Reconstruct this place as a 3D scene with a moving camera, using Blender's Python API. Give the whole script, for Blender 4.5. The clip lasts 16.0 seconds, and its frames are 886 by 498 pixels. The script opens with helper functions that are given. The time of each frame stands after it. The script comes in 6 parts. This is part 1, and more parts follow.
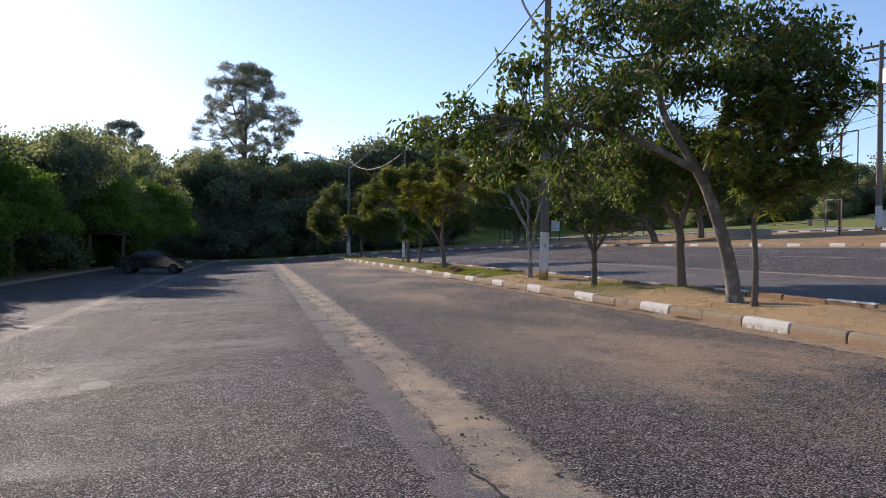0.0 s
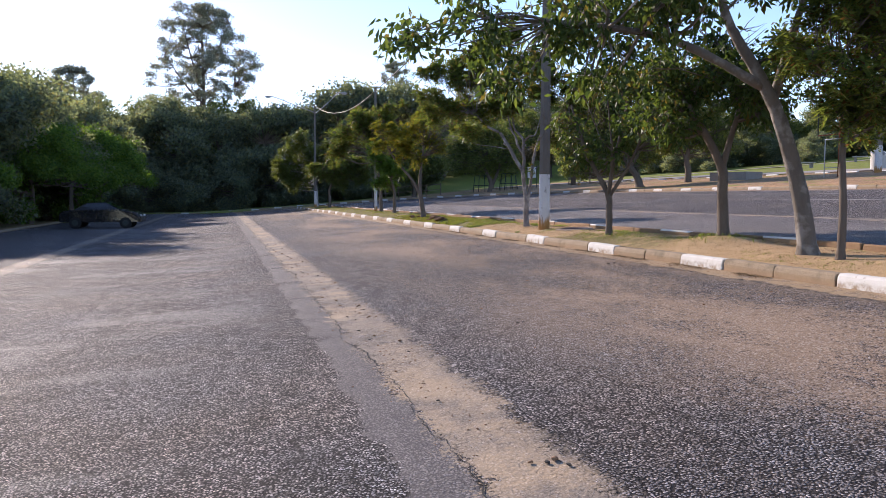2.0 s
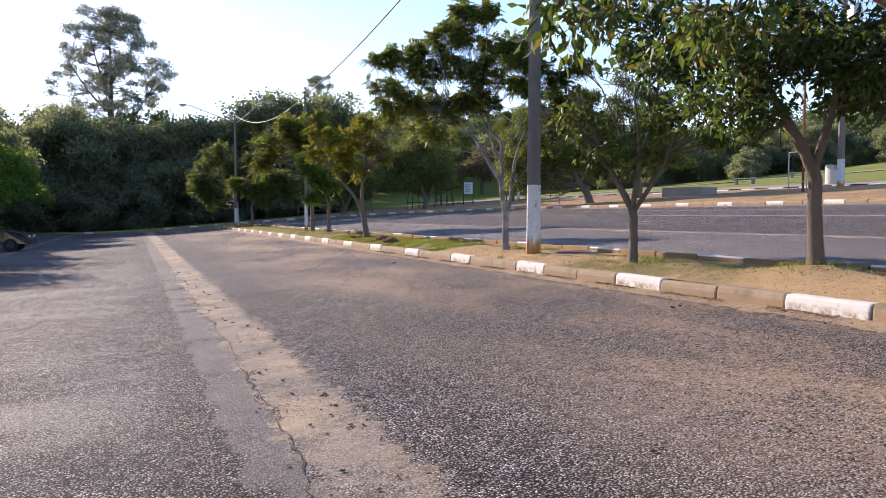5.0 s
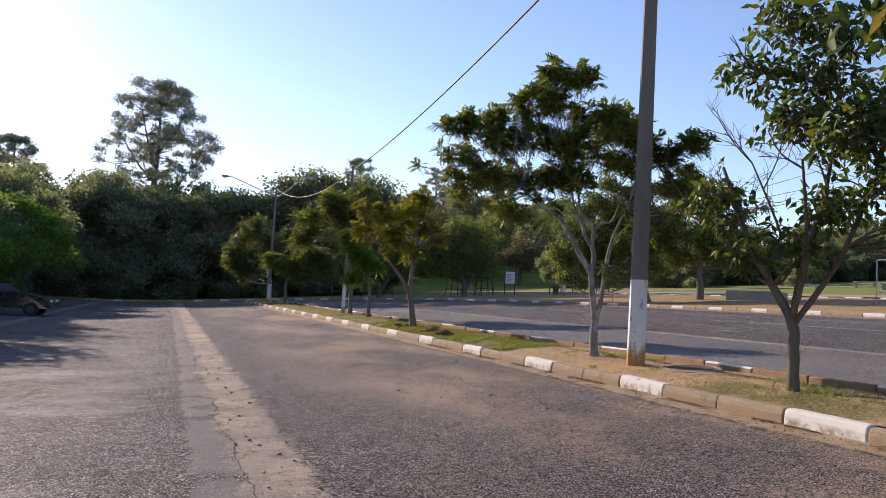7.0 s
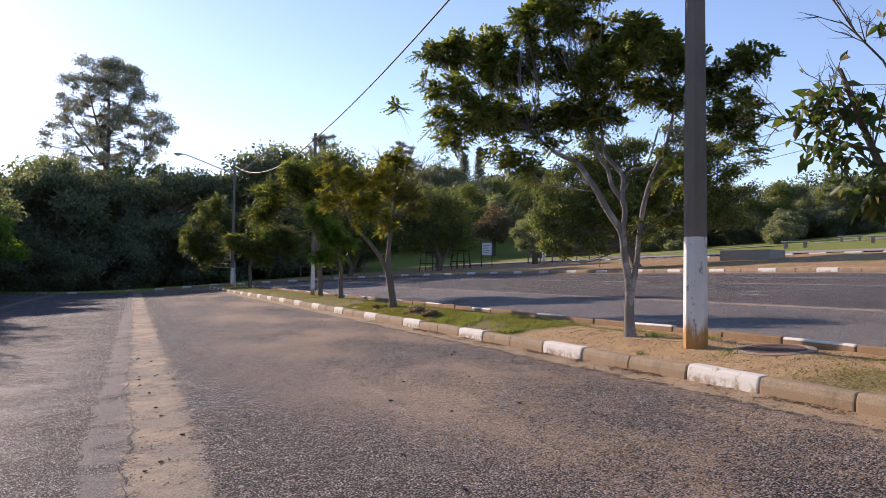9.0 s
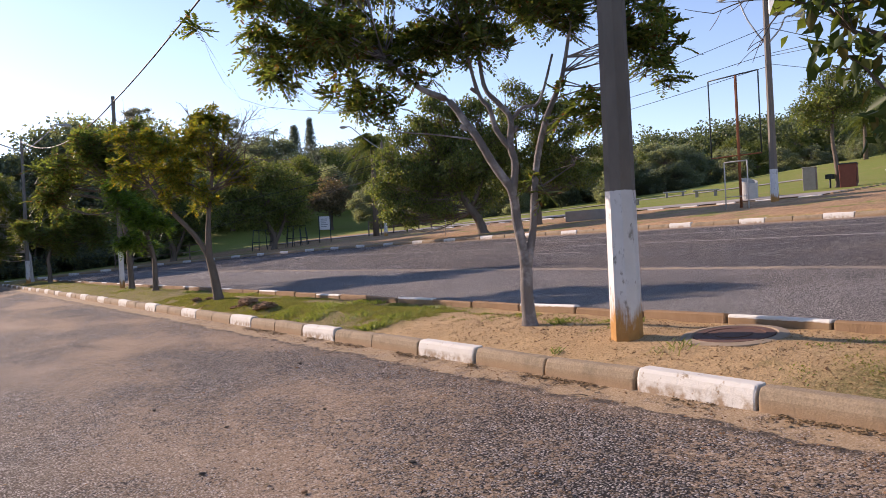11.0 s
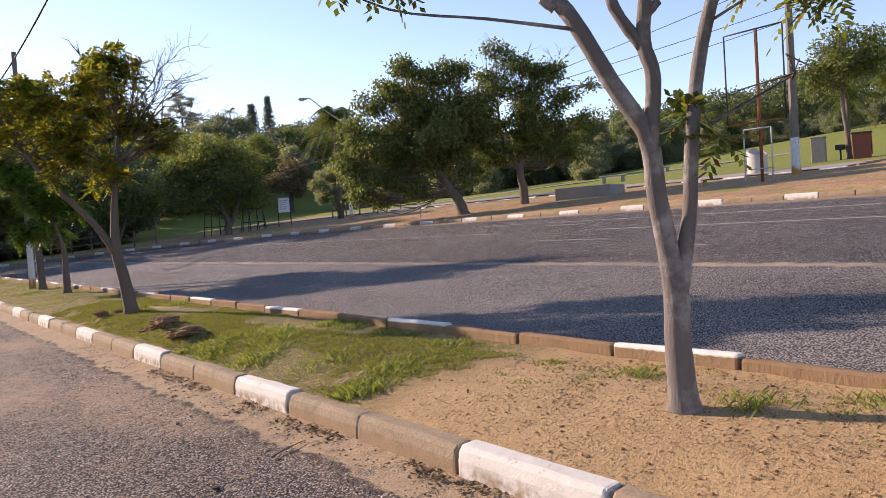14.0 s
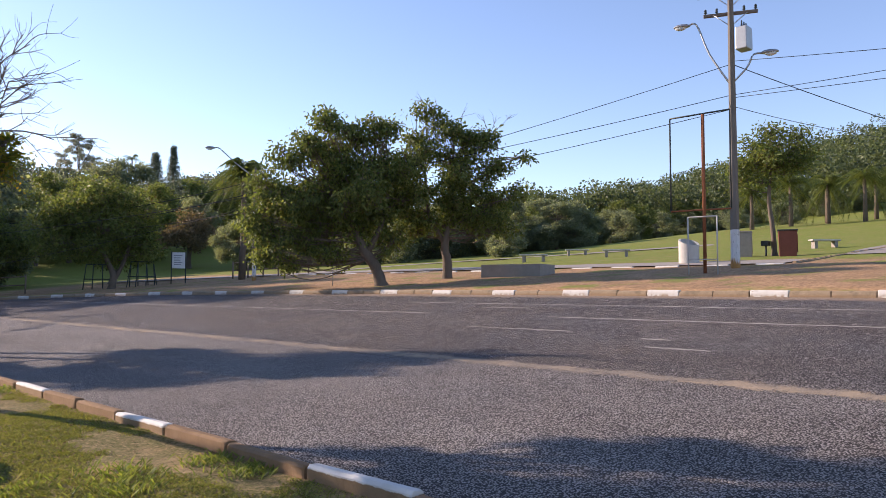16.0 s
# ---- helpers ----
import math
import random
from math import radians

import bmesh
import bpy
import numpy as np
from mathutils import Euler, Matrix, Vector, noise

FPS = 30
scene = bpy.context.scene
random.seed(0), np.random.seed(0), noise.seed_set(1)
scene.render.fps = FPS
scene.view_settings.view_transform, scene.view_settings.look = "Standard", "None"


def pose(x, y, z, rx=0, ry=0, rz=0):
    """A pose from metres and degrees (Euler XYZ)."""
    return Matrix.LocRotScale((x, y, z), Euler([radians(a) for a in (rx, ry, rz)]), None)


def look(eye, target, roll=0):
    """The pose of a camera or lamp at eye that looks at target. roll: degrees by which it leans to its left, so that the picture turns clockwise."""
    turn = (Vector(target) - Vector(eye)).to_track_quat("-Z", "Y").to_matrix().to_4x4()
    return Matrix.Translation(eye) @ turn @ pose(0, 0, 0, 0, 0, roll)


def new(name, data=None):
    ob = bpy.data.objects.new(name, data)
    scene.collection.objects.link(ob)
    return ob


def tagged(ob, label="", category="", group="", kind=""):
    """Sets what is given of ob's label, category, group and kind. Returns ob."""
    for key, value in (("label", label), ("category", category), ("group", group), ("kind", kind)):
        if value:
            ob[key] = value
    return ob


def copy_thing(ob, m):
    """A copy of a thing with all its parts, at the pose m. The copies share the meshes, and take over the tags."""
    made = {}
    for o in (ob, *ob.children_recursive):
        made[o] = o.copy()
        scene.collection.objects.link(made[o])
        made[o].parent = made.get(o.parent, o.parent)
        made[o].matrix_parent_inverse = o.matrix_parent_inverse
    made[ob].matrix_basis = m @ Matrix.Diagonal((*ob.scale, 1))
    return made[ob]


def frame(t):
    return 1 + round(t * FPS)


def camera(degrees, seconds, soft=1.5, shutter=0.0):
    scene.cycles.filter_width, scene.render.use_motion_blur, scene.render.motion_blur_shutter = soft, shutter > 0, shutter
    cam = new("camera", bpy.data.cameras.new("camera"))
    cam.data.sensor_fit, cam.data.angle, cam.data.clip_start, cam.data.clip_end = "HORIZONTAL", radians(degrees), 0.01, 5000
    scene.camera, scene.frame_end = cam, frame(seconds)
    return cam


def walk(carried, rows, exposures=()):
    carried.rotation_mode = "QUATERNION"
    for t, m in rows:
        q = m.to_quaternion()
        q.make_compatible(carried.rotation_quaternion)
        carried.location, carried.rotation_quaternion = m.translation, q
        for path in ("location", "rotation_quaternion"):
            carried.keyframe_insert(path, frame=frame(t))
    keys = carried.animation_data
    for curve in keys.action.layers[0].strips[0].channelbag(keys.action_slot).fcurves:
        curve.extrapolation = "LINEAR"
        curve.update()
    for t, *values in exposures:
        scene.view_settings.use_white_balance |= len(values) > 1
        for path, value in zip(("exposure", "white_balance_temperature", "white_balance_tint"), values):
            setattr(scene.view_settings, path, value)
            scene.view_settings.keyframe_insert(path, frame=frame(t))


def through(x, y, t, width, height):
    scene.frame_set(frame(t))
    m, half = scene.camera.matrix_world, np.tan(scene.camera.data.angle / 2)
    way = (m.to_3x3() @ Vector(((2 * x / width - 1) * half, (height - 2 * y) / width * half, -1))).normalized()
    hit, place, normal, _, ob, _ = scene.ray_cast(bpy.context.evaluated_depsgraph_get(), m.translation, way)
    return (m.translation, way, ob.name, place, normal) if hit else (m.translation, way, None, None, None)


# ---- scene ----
cam = camera(62.2, 16.0, soft=0.8)
walk(cam, [
    (0.0, pose(-7.006, -6.490, 1.089, 89.96, -0.94, -14.25)),
    (0.5, pose(-6.944, -5.775, 1.069, 88.68, -0.40, -11.64)),
    (1.0, pose(-6.906, -5.088, 1.051, 87.48, 0.10, -10.07)),
    (1.5, pose(-6.819, -4.433, 1.013, 86.34, 0.59, -10.52)),
    (2.0, pose(-6.747, -3.732, 0.998, 86.06, -0.20, -16.78)),
    (2.5, pose(-6.579, -3.142, 0.997, 85.92, -0.13, -21.87)),
    (3.0, pose(-6.501, -2.348, 0.967, 86.22, -0.46, -22.68)),
    (3.2, pose(-6.489, -2.110, 0.990, 86.29, 0.00, -22.66)),
    (5.3, pose(-6.374, 0.630, 0.983, 87.48, -0.08, -22.76)),
    (5.5, pose(-6.368, 0.910, 1.036, 87.45, -0.30, -22.32)),
    (6.0, pose(-6.273, 1.622, 1.013, 89.30, -1.46, -21.19)),
    (6.5, pose(-6.225, 2.326, 1.030, 91.19, -2.79, -20.77)),
    (7.0, pose(-6.141, 2.951, 1.053, 94.13, -3.52, -20.52)),
    (7.5, pose(-6.034, 3.665, 1.028, 94.22, -3.33, -20.63)),
    (8.0, pose(-5.898, 4.304, 1.064, 94.35, -1.10, -20.68)),
    (8.5, pose(-5.660, 4.966, 1.025, 92.52, -0.26, -20.91)),
    (9.0, pose(-5.459, 5.728, 1.056, 92.26, -0.71, -22.80)),
    (9.5, pose(-5.175, 6.333, 0.971, 92.38, -0.65, -25.65)),
    (10.0, pose(-4.899, 7.070, 1.058, 90.32, 0.53, -28.45)),
    (10.2, pose(-4.793, 7.307, 1.118, 90.34, 1.19, -30.49)),
    (12.3, pose(-3.597, 9.979, 1.210, 88.91, 3.58, -37.53)),
    (12.5, pose(-3.469, 10.233, 1.269, 88.79, 3.78, -37.65)),
    (13.0, pose(-3.119, 10.755, 1.275, 88.57, 4.04, -37.31)),
    (13.5, pose(-2.745, 11.385, 1.298, 88.05, 4.14, -37.34)),
    (14.0, pose(-2.379, 11.957, 1.333, 88.14, 3.67, -38.27)),
    (14.5, pose(-2.047, 12.549, 1.348, 88.06, 3.40, -38.99)),
    (15.0, pose(-1.761, 13.172, 1.422, 88.42, 3.99, -40.54)),
    (15.5, pose(-1.317, 13.793, 1.460, 89.52, 1.97, -42.81)),
    (16.0, pose(-0.922, 14.476, 1.496, 93.34, -0.18, -45.76)),
], [(0.0, 0.28, 6290, 20), (1.4, 0.65, 6140, 22), (2.5, 0.86, 6290, 25), (3.2, 0.92, 6390, 25), (5.5, 0.98, 6490, 25), (6.5, 0.70, 6640, 24), (7.5, 0.50, 6490, 24), (9.0, 0.56, 6590, 26),
    (10.2, 0.64, 6690, 28), (12.5, 0.83, 6990, 28), (15.0, 0.81, 6990, 28), (16.0, 0.79, 6690, 26)])

# ---- sky and sun ----
SUN_AZ, SUN_EL = radians(21), radians(20.5)   # azimuth: turned left from +y
sun_dir = Vector((-math.sin(SUN_AZ) * math.cos(SUN_EL), math.cos(SUN_AZ) * math.cos(SUN_EL), math.sin(SUN_EL)))
sun = new("sun", bpy.data.lights.new("sun", "SUN"))
sun.data.energy, sun.data.angle, sun.data.color = 5.0, radians(0.53), (1.0, 0.88, 0.70)
sun.matrix_world = look(sun_dir * 100, (0, 0, 0))
world = bpy.data.worlds.new("world")
scene.world = world
world.use_nodes = True
wt = world.node_tree
sky = wt.nodes.new("ShaderNodeTexSky")
sky.sky_type, sky.sun_disc = "NISHITA", False
sky.sun_elevation, sky.sun_rotation = SUN_EL, -SUN_AZ
sky.air_density, sky.dust_density, sky.ozone_density, sky.altitude = 1.0, 0.22, 2.2, 600
wt.links.new(sky.outputs[0], wt.nodes["Background"].inputs[0])
wt.nodes["Background"].inputs[1].default_value = 0.150

# ---- materials ----


class Nodes:
    """A node material under construction."""

    def __init__(self, name, rough=0.8, spec=0.3, metal=0.0):
        self.m = bpy.data.materials.new(name)
        self.m.use_nodes = True
        self.t = self.m.node_tree
        self.p = self.t.nodes["Principled BSDF"]
        self.p.inputs["Roughness"].default_value = rough
        self.p.inputs["Specular IOR Level"].default_value = spec
        self.p.inputs["Metallic"].default_value = metal
        self.co = self.node("ShaderNodeTexCoord").outputs["Object"]
        self.geo = self.node("ShaderNodeNewGeometry")

    def node(self, kind):
        return self.t.nodes.new(kind)

    def link(self, a, b):
        self.t.links.new(a, b)

    def place(self):
        return self.geo.outputs["Position"]

    def noise(self, scale, detail=4, rough=0.6, at=None, stretch=None):
        n = self.node("ShaderNodeTexNoise")
        n.inputs["Scale"].default_value, n.inputs["Detail"].default_value, n.inputs["Roughness"].default_value = scale, detail, rough
        src = at or self.place()
        if stretch:
            mp = self.node("ShaderNodeMapping")
            mp.inputs["Scale"].default_value = stretch
            self.link(src, mp.inputs[0])
            src = mp.outputs[0]
        self.link(src, n.inputs["Vector"])
        return n.outputs["Fac"]

    def voronoi(self, scale, out="Distance", feature="F1"):
        n = self.node("ShaderNodeTexVoronoi")
        n.feature = feature
        n.inputs["Scale"].default_value = scale
        self.link(self.place(), n.inputs["Vector"])
        return n.outputs[out]

    def ramp(self, fac, stops):
        r = self.node("ShaderNodeValToRGB")
        els = r.color_ramp.elements
        while len(els) < len(stops):
            els.new(0.5)
        for e, (at, col) in zip(els, stops):
            e.position, e.color = at, (col if len(col) == 4 else (*col, 1)) if isinstance(col, tuple) else (col, col, col, 1)
        self.link(fac, r.inputs[0])
        return r.outputs[0]

    def mix(self, fac, a, b, mode="MIX"):
        n = self.node("ShaderNodeMix")
        n.data_type, n.blend_type = "RGBA", mode
        for s, v in ((n.inputs[0], fac), (n.inputs[6], a), (n.inputs[7], b)):
            if isinstance(v, (int, float)):
                s.default_value = v
            elif isinstance(v, tuple):
                s.default_value = (*v, 1)
            else:
                self.link(v, s)
        return n.outputs[2]

    def math(self, op, a, b=0.0, c=0.0):
        n = self.node("ShaderNodeMath")
        n.operation = op
        for s, v in zip(n.inputs, (a, b, c)):
            if isinstance(v, (int, float)):
                s.default_value = v
            else:
                self.link(v, s)
        return n.outputs[0]

    def axis(self, i):
        n = self.node("ShaderNodeSeparateXYZ")
        self.link(self.place(), n.inputs[0])
        return n.outputs[i]

    def local(self, i):
        n = self.node("ShaderNodeSeparateXYZ")
        self.link(self.co, n.inputs[0])
        return n.outputs[i]

    def band(self, v, lo0, lo1, hi1, hi0):
        """1 between lo1 and hi1, falling to 0 at lo0 and hi0."""
        def step(a, b):
            n = self.node("ShaderNodeMapRange")
            n.interpolation_type = "SMOOTHSTEP"
            n.inputs[1].default_value, n.inputs[2].default_value = a, b
            self.link(v, n.inputs[0])
            return n.outputs[0]
        return self.math("MULTIPLY", step(lo0, lo1), self.math("SUBTRACT", 1.0, step(hi1, hi0)))

    def color(self, v):
        if isinstance(v, tuple):
            self.p.inputs["Base Color"].default_value = (*v, 1)
        else:
            self.link(v, self.p.inputs["Base Color"])
        return self

    def bump(self, h, strength=0.5, dist=0.01):
        n = self.node("ShaderNodeBump")
        n.inputs["Strength"].default_value, n.inputs["Distance"].default_value = strength, dist
        self.link(h, n.inputs["Height"])
        self.link(n.outputs[0], self.p.inputs["Normal"])
        return self


def leaf_material(name, dark, mid, light, odd=None, odd_share=0.06, through=0.45, rough=0.5, mottle=0.55):
    k = Nodes(name, rough, 0.25)
    dark, mid, light = (tuple(min(1.0, c * g) for c, g in zip(v, (1.75, 1.66, 1.6))) for v in (dark, mid, light))
    r = k.geo.outputs["Random Per Island"]
    stops = [(0.0, dark), (0.45, mid), (0.9, light)]
    if odd:
        stops.append((1.0 - odd_share, odd))
        stops[2] = (0.98 - odd_share, light)
    col = k.ramp(r, stops)
    col = k.mix(k.math("MULTIPLY", k.noise(0.9, 2), mottle), col, (0.03, 0.05, 0.017))
    k.color(col)
    tr = k.node("ShaderNodeBsdfTranslucent")
    k.link(k.mix(1.0, col, (1.45, 1.38, 0.68), "MULTIPLY"), tr.inputs[0])
    mx = k.node("ShaderNodeMixShader")
    mx.inputs[0].default_value = through
    k.link(k.p.outputs[0], mx.inputs[1])
    k.link(tr.outputs[0], mx.inputs[2])
    k.link(mx.outputs[0], k.t.nodes["Material Output"].inputs[0])
    return k.m


def asphalt_material():
    """Coarse worn asphalt; a sandy trench fill, a road seam, a soil-filled gutter and washed-out soil lie in it."""
    k = Nodes("worn_asphalt", 0.82, 0.12)
    x = k.axis(0)
    cell = k.voronoi(62, "Color")
    sep = k.node("ShaderNodeSeparateColor")
    k.link(cell, sep.inputs[0])
    dist = k.voronoi(62)
    fine = k.noise(190, 3, 0.7)
    stone = k.ramp(sep.outputs[0], [(0.0, 0.09), (0.3, 0.20), (0.6, 0.35), (0.86, 0.55), (1.0, 0.72)])
    stone = k.mix(k.ramp(dist, [(0.40, 0.0), (0.52, 1.0)]), stone, (0.020, 0.020, 0.022))
    stone = k.mix(k.ramp(fine, [(0.40, 0.35), (0.52, 0.0)]), stone, (0.05, 0.048, 0.05))
    clump = k.math("MULTIPLY", k.noise(17, 4, 0.75), k.noise(6.5, 5, 0.75))
    stone = k.mix(1.0, stone, k.ramp(clump, [(0.13, 0.42), (0.25, 1.0), (0.40, 1.75)]), "MULTIPLY")
    warm = k.mix(k.ramp(k.noise(0.55, 5), [(0.35, 0.0), (0.75, 1.0)]), k.mix(1.0, stone, (0.98, 0.94, 0.97), "MULTIPLY"), k.mix(1.0, stone, (1.20, 1.0, 0.88), "MULTIPLY"))
    dark = k.ramp(k.noise(0.33, 5, 0.6, stretch=(1.0, 0.5, 1)), [(0.40, 0.5), (0.56, 0.0)])
    warm = k.mix(dark, warm, k.mix(1.0, warm, (0.66, 0.64, 0.65), "MULTIPLY"))
    # pale, slightly smoother patches on the car park's far lane: sun sheen painted in
    pale = k.ramp(k.noise(0.5, 6, 0.68, stretch=(0.55, 1.0, 1)), [(0.50, 0.0), (0.60, 1.0)])
    pale = k.math("MULTIPLY", pale, k.band(x, -15, -11, -6.8, -5.6))
    warm = k.mix(k.math("MULTIPLY", pale, k.ramp(dist, [(0.3, 0.55), (0.6, 0.10)])), warm, (0.33, 0.32, 0.318))
    dust = k.math("MULTIPLY", k.math("MULTIPLY", k.band(x, -5.2, -3.2, 15, 16), k.ramp(k.noise(0.4, 6, 0.68), [(0.30, 0.20), (0.65, 0.60)])), k.ramp(dist, [(0.30, 1.0), (0.52, 0.10)]))
    warm = k.mix(dust, warm, (0.35, 0.305, 0.265))
    patchy = k.math("MULTIPLY", k.ramp(k.noise(1.9, 6, 0.7), [(0.62, 0.0), (0.70, 1.0)]), 0.7)
    warm = k.mix(patchy, warm, k.mix(1.0, warm, (0.45, 0.44, 0.45), "MULTIPLY"))
    # paler, sun-worn near lane of the road
    lane = k.math("MULTIPLY", k.band(x, 2.0, 2.6, 6.0, 6.6), k.ramp(k.noise(0.45, 6, 0.7, stretch=(1.0, 0.5, 1)), [(0.34, 0.25), (0.62, 0.9)]))
    warm = k.mix(k.math("MULTIPLY", lane, k.ramp(dist, [(0.28, 1.0), (0.52, 0.12)])), warm, (0.54, 0.495, 0.46))
    # smooth bitumen shoulder of the trench
    ragged = k.math("ADD", x, k.math("MULTIPLY", k.math("SUBTRACT", k.noise(1.7, 7, 0.75), 0.5), 0.62))
    sh = k.math("MULTIPLY", k.band(ragged, -5.86, -5.80, -5.46, -5.44), k.ramp(k.noise(0.8, 4), [(0.36, 0.0), (0.48, 0.85)]))
    warm = k.mix(sh, warm, k.mix(k.math("MULTIPLY", k.ramp(dist, [(0.25, 1.0), (0.6, 0.25)]), k.noise(2.5, 6, 0.7)), (0.085, 0.076, 0.074), (0.30, 0.27, 0.25)))
    # soil
    broad = k.noise(0.42, 6, 0.62, stretch=(1.0, 0.45, 1))
    rough = k.math("ADD", k.math("MULTIPLY", k.math("SUBTRACT", k.noise(22, 6, 0.8), 0.5), 0.75), k.math("MULTIPLY", k.math("SUBTRACT", sep.outputs[1], 0.5), 0.16))
    soil = k.ramp(k.math("ADD", broad, rough), [(0.45, 0.0), (0.55, 1.0)])
    soil = k.math("MULTIPLY", soil, k.band(x, -4.8, -2.2, 0.4, 0.6))
    near = k.math("ADD", x, k.math("MULTIPLY", k.math("ADD", k.math("SUBTRACT", k.noise(0.9, 6, 0.7), 0.5), rough), 0.9))
    soil = k.math("MAXIMUM", soil, k.math("MULTIPLY", k.band(near, -0.80, -0.25, 0.6, 0.8), 0.6))
    lip = k.math("ADD", x, k.math("MULTIPLY", k.math("SUBTRACT", k.noise(1.5, 7, 0.72), 0.5), 0.45))
    silt = k.math("MULTIPLY", k.band(lip, -0.36, -0.32, 0.6, 0.8), k.ramp(k.noise(4.5, 8, 0.78), [(0.34, 0.3), (0.50, 1.0)]))
    soil = k.math("MAXIMUM", soil, k.math("MULTIPLY", silt, 0.95))
    soil = k.math("MAXIMUM", soil, k.math("MULTIPLY", k.band(near, 14.7, 15.1, 16.4, 16.8), 0.9))
    edge = k.math("ADD", x, k.math("MULTIPLY", k.math("ADD", k.math("SUBTRACT", k.noise(2.2, 7, 0.78), 0.5), rough), 0.62))
    trench = k.band(edge, -5.50, -5.45, -4.95, -4.84)
    trench = k.math("MULTIPLY", trench, k.ramp(k.math("ADD", k.noise(0.7, 5), rough), [(0.22, 0.35), (0.45, 1.0)]))
    seam = k.math("MULTIPLY", k.band(edge, 6.26, 6.34, 6.54, 6.62), k.ramp(k.math("ADD", k.noise(0.8, 5), rough), [(0.25, 0.3), (0.5, 1.0)]))
    seam2 = k.math("MULTIPLY", k.band(edge, -11.9, -11.8, -11.45, -11.35), 0.6)
    cement = k.mix(k.noise(1.3, 6, 0.7, stretch=(1, 0.4, 1)), (0.22, 0.18, 0.14), (0.44, 0.36, 0.27))
    cement = k.mix(k.ramp(k.noise(70, 5, 0.8), [(0.38, 0.8), (0.50, 0.0)]), cement, (0.085, 0.07, 0.058))
    cement = k.mix(k.ramp(k.noise(3.2, 7, 0.75), [(0.52, 0.0), (0.62, 0.8)]), cement, (0.14, 0.12, 0.105))
    cement = k.mix(k.ramp(k.noise(0.9, 6, 0.7), [(0.48, 0.0), (0.62, 0.75)]), cement, (0.50, 0.37, 0.235))
    sand = k.mix(k.noise(5, 6, 0.7), (0.25, 0.165, 0.105), (0.46, 0.335, 0.225))
    sand = k.mix(k.ramp(k.noise(75, 5, 0.8), [(0.40, 0.85), (0.52, 0.0)]), sand, (0.10, 0.068, 0.048))
    sand = k.mix(k.ramp(sep.outputs[2], [(0.86, 0.0), (0.9, 0.6)]), sand, (0.50, 0.42, 0.33))
    fines = k.mix(k.noise(3.5, 7, 0.7), (0.30, 0.205, 0.118), (0.48, 0.35, 0.21))
    fines = k.mix(k.ramp(k.noise(80, 4, 0.75), [(0.34, 0.6), (0.44, 0.0)]), fines, (0.13, 0.085, 0.06))
    sand = k.mix(silt, sand, fines)
    crumb = k.math("MULTIPLY", k.band(lip, -0.46, -0.37, -0.34, -0.30), k.ramp(k.noise(9, 6, 0.75), [(0.45, 0.0), (0.55, 0.8)]))
    c = k.mix(k.math("MULTIPLY", soil, 0.82), warm, sand)
    c = k.mix(crumb, c, (0.05, 0.045, 0.042))
    fill = k.math("MAXIMUM", k.math("MAXIMUM", trench, seam), seam2)
    k.color(k.mix(k.math("MULTIPLY", fill, 0.80), c, cement))
    smoothed = k.math("SUBTRACT", 1.0, k.math("MULTIPLY", k.math("MAXIMUM", k.math("MAXIMUM", fill, soil), k.math("MAXIMUM", sh, silt)), 0.93))
    h = k.math("MULTIPLY", k.math("ADD", k.math("MULTIPLY", dist, -1.0), k.math("MULTIPLY", fine, 0.5)), smoothed)
    h = k.math("ADD", h, k.math("MULTIPLY", k.noise(20, 5, 0.7), k.math("SUBTRACT", 0.5, k.math("MULTIPLY", silt, 0.46))))
    k.bump(h, 1.0, 0.026)
    k.link(k.math("MAXIMUM", k.math("MULTIPLY", k.math("MAXIMUM", fill, soil), 0.95), k.math("SUBTRACT", 0.82, k.math("MULTIPLY", pale, 0.12))), k.p.inputs["Roughness"])
    return k.m


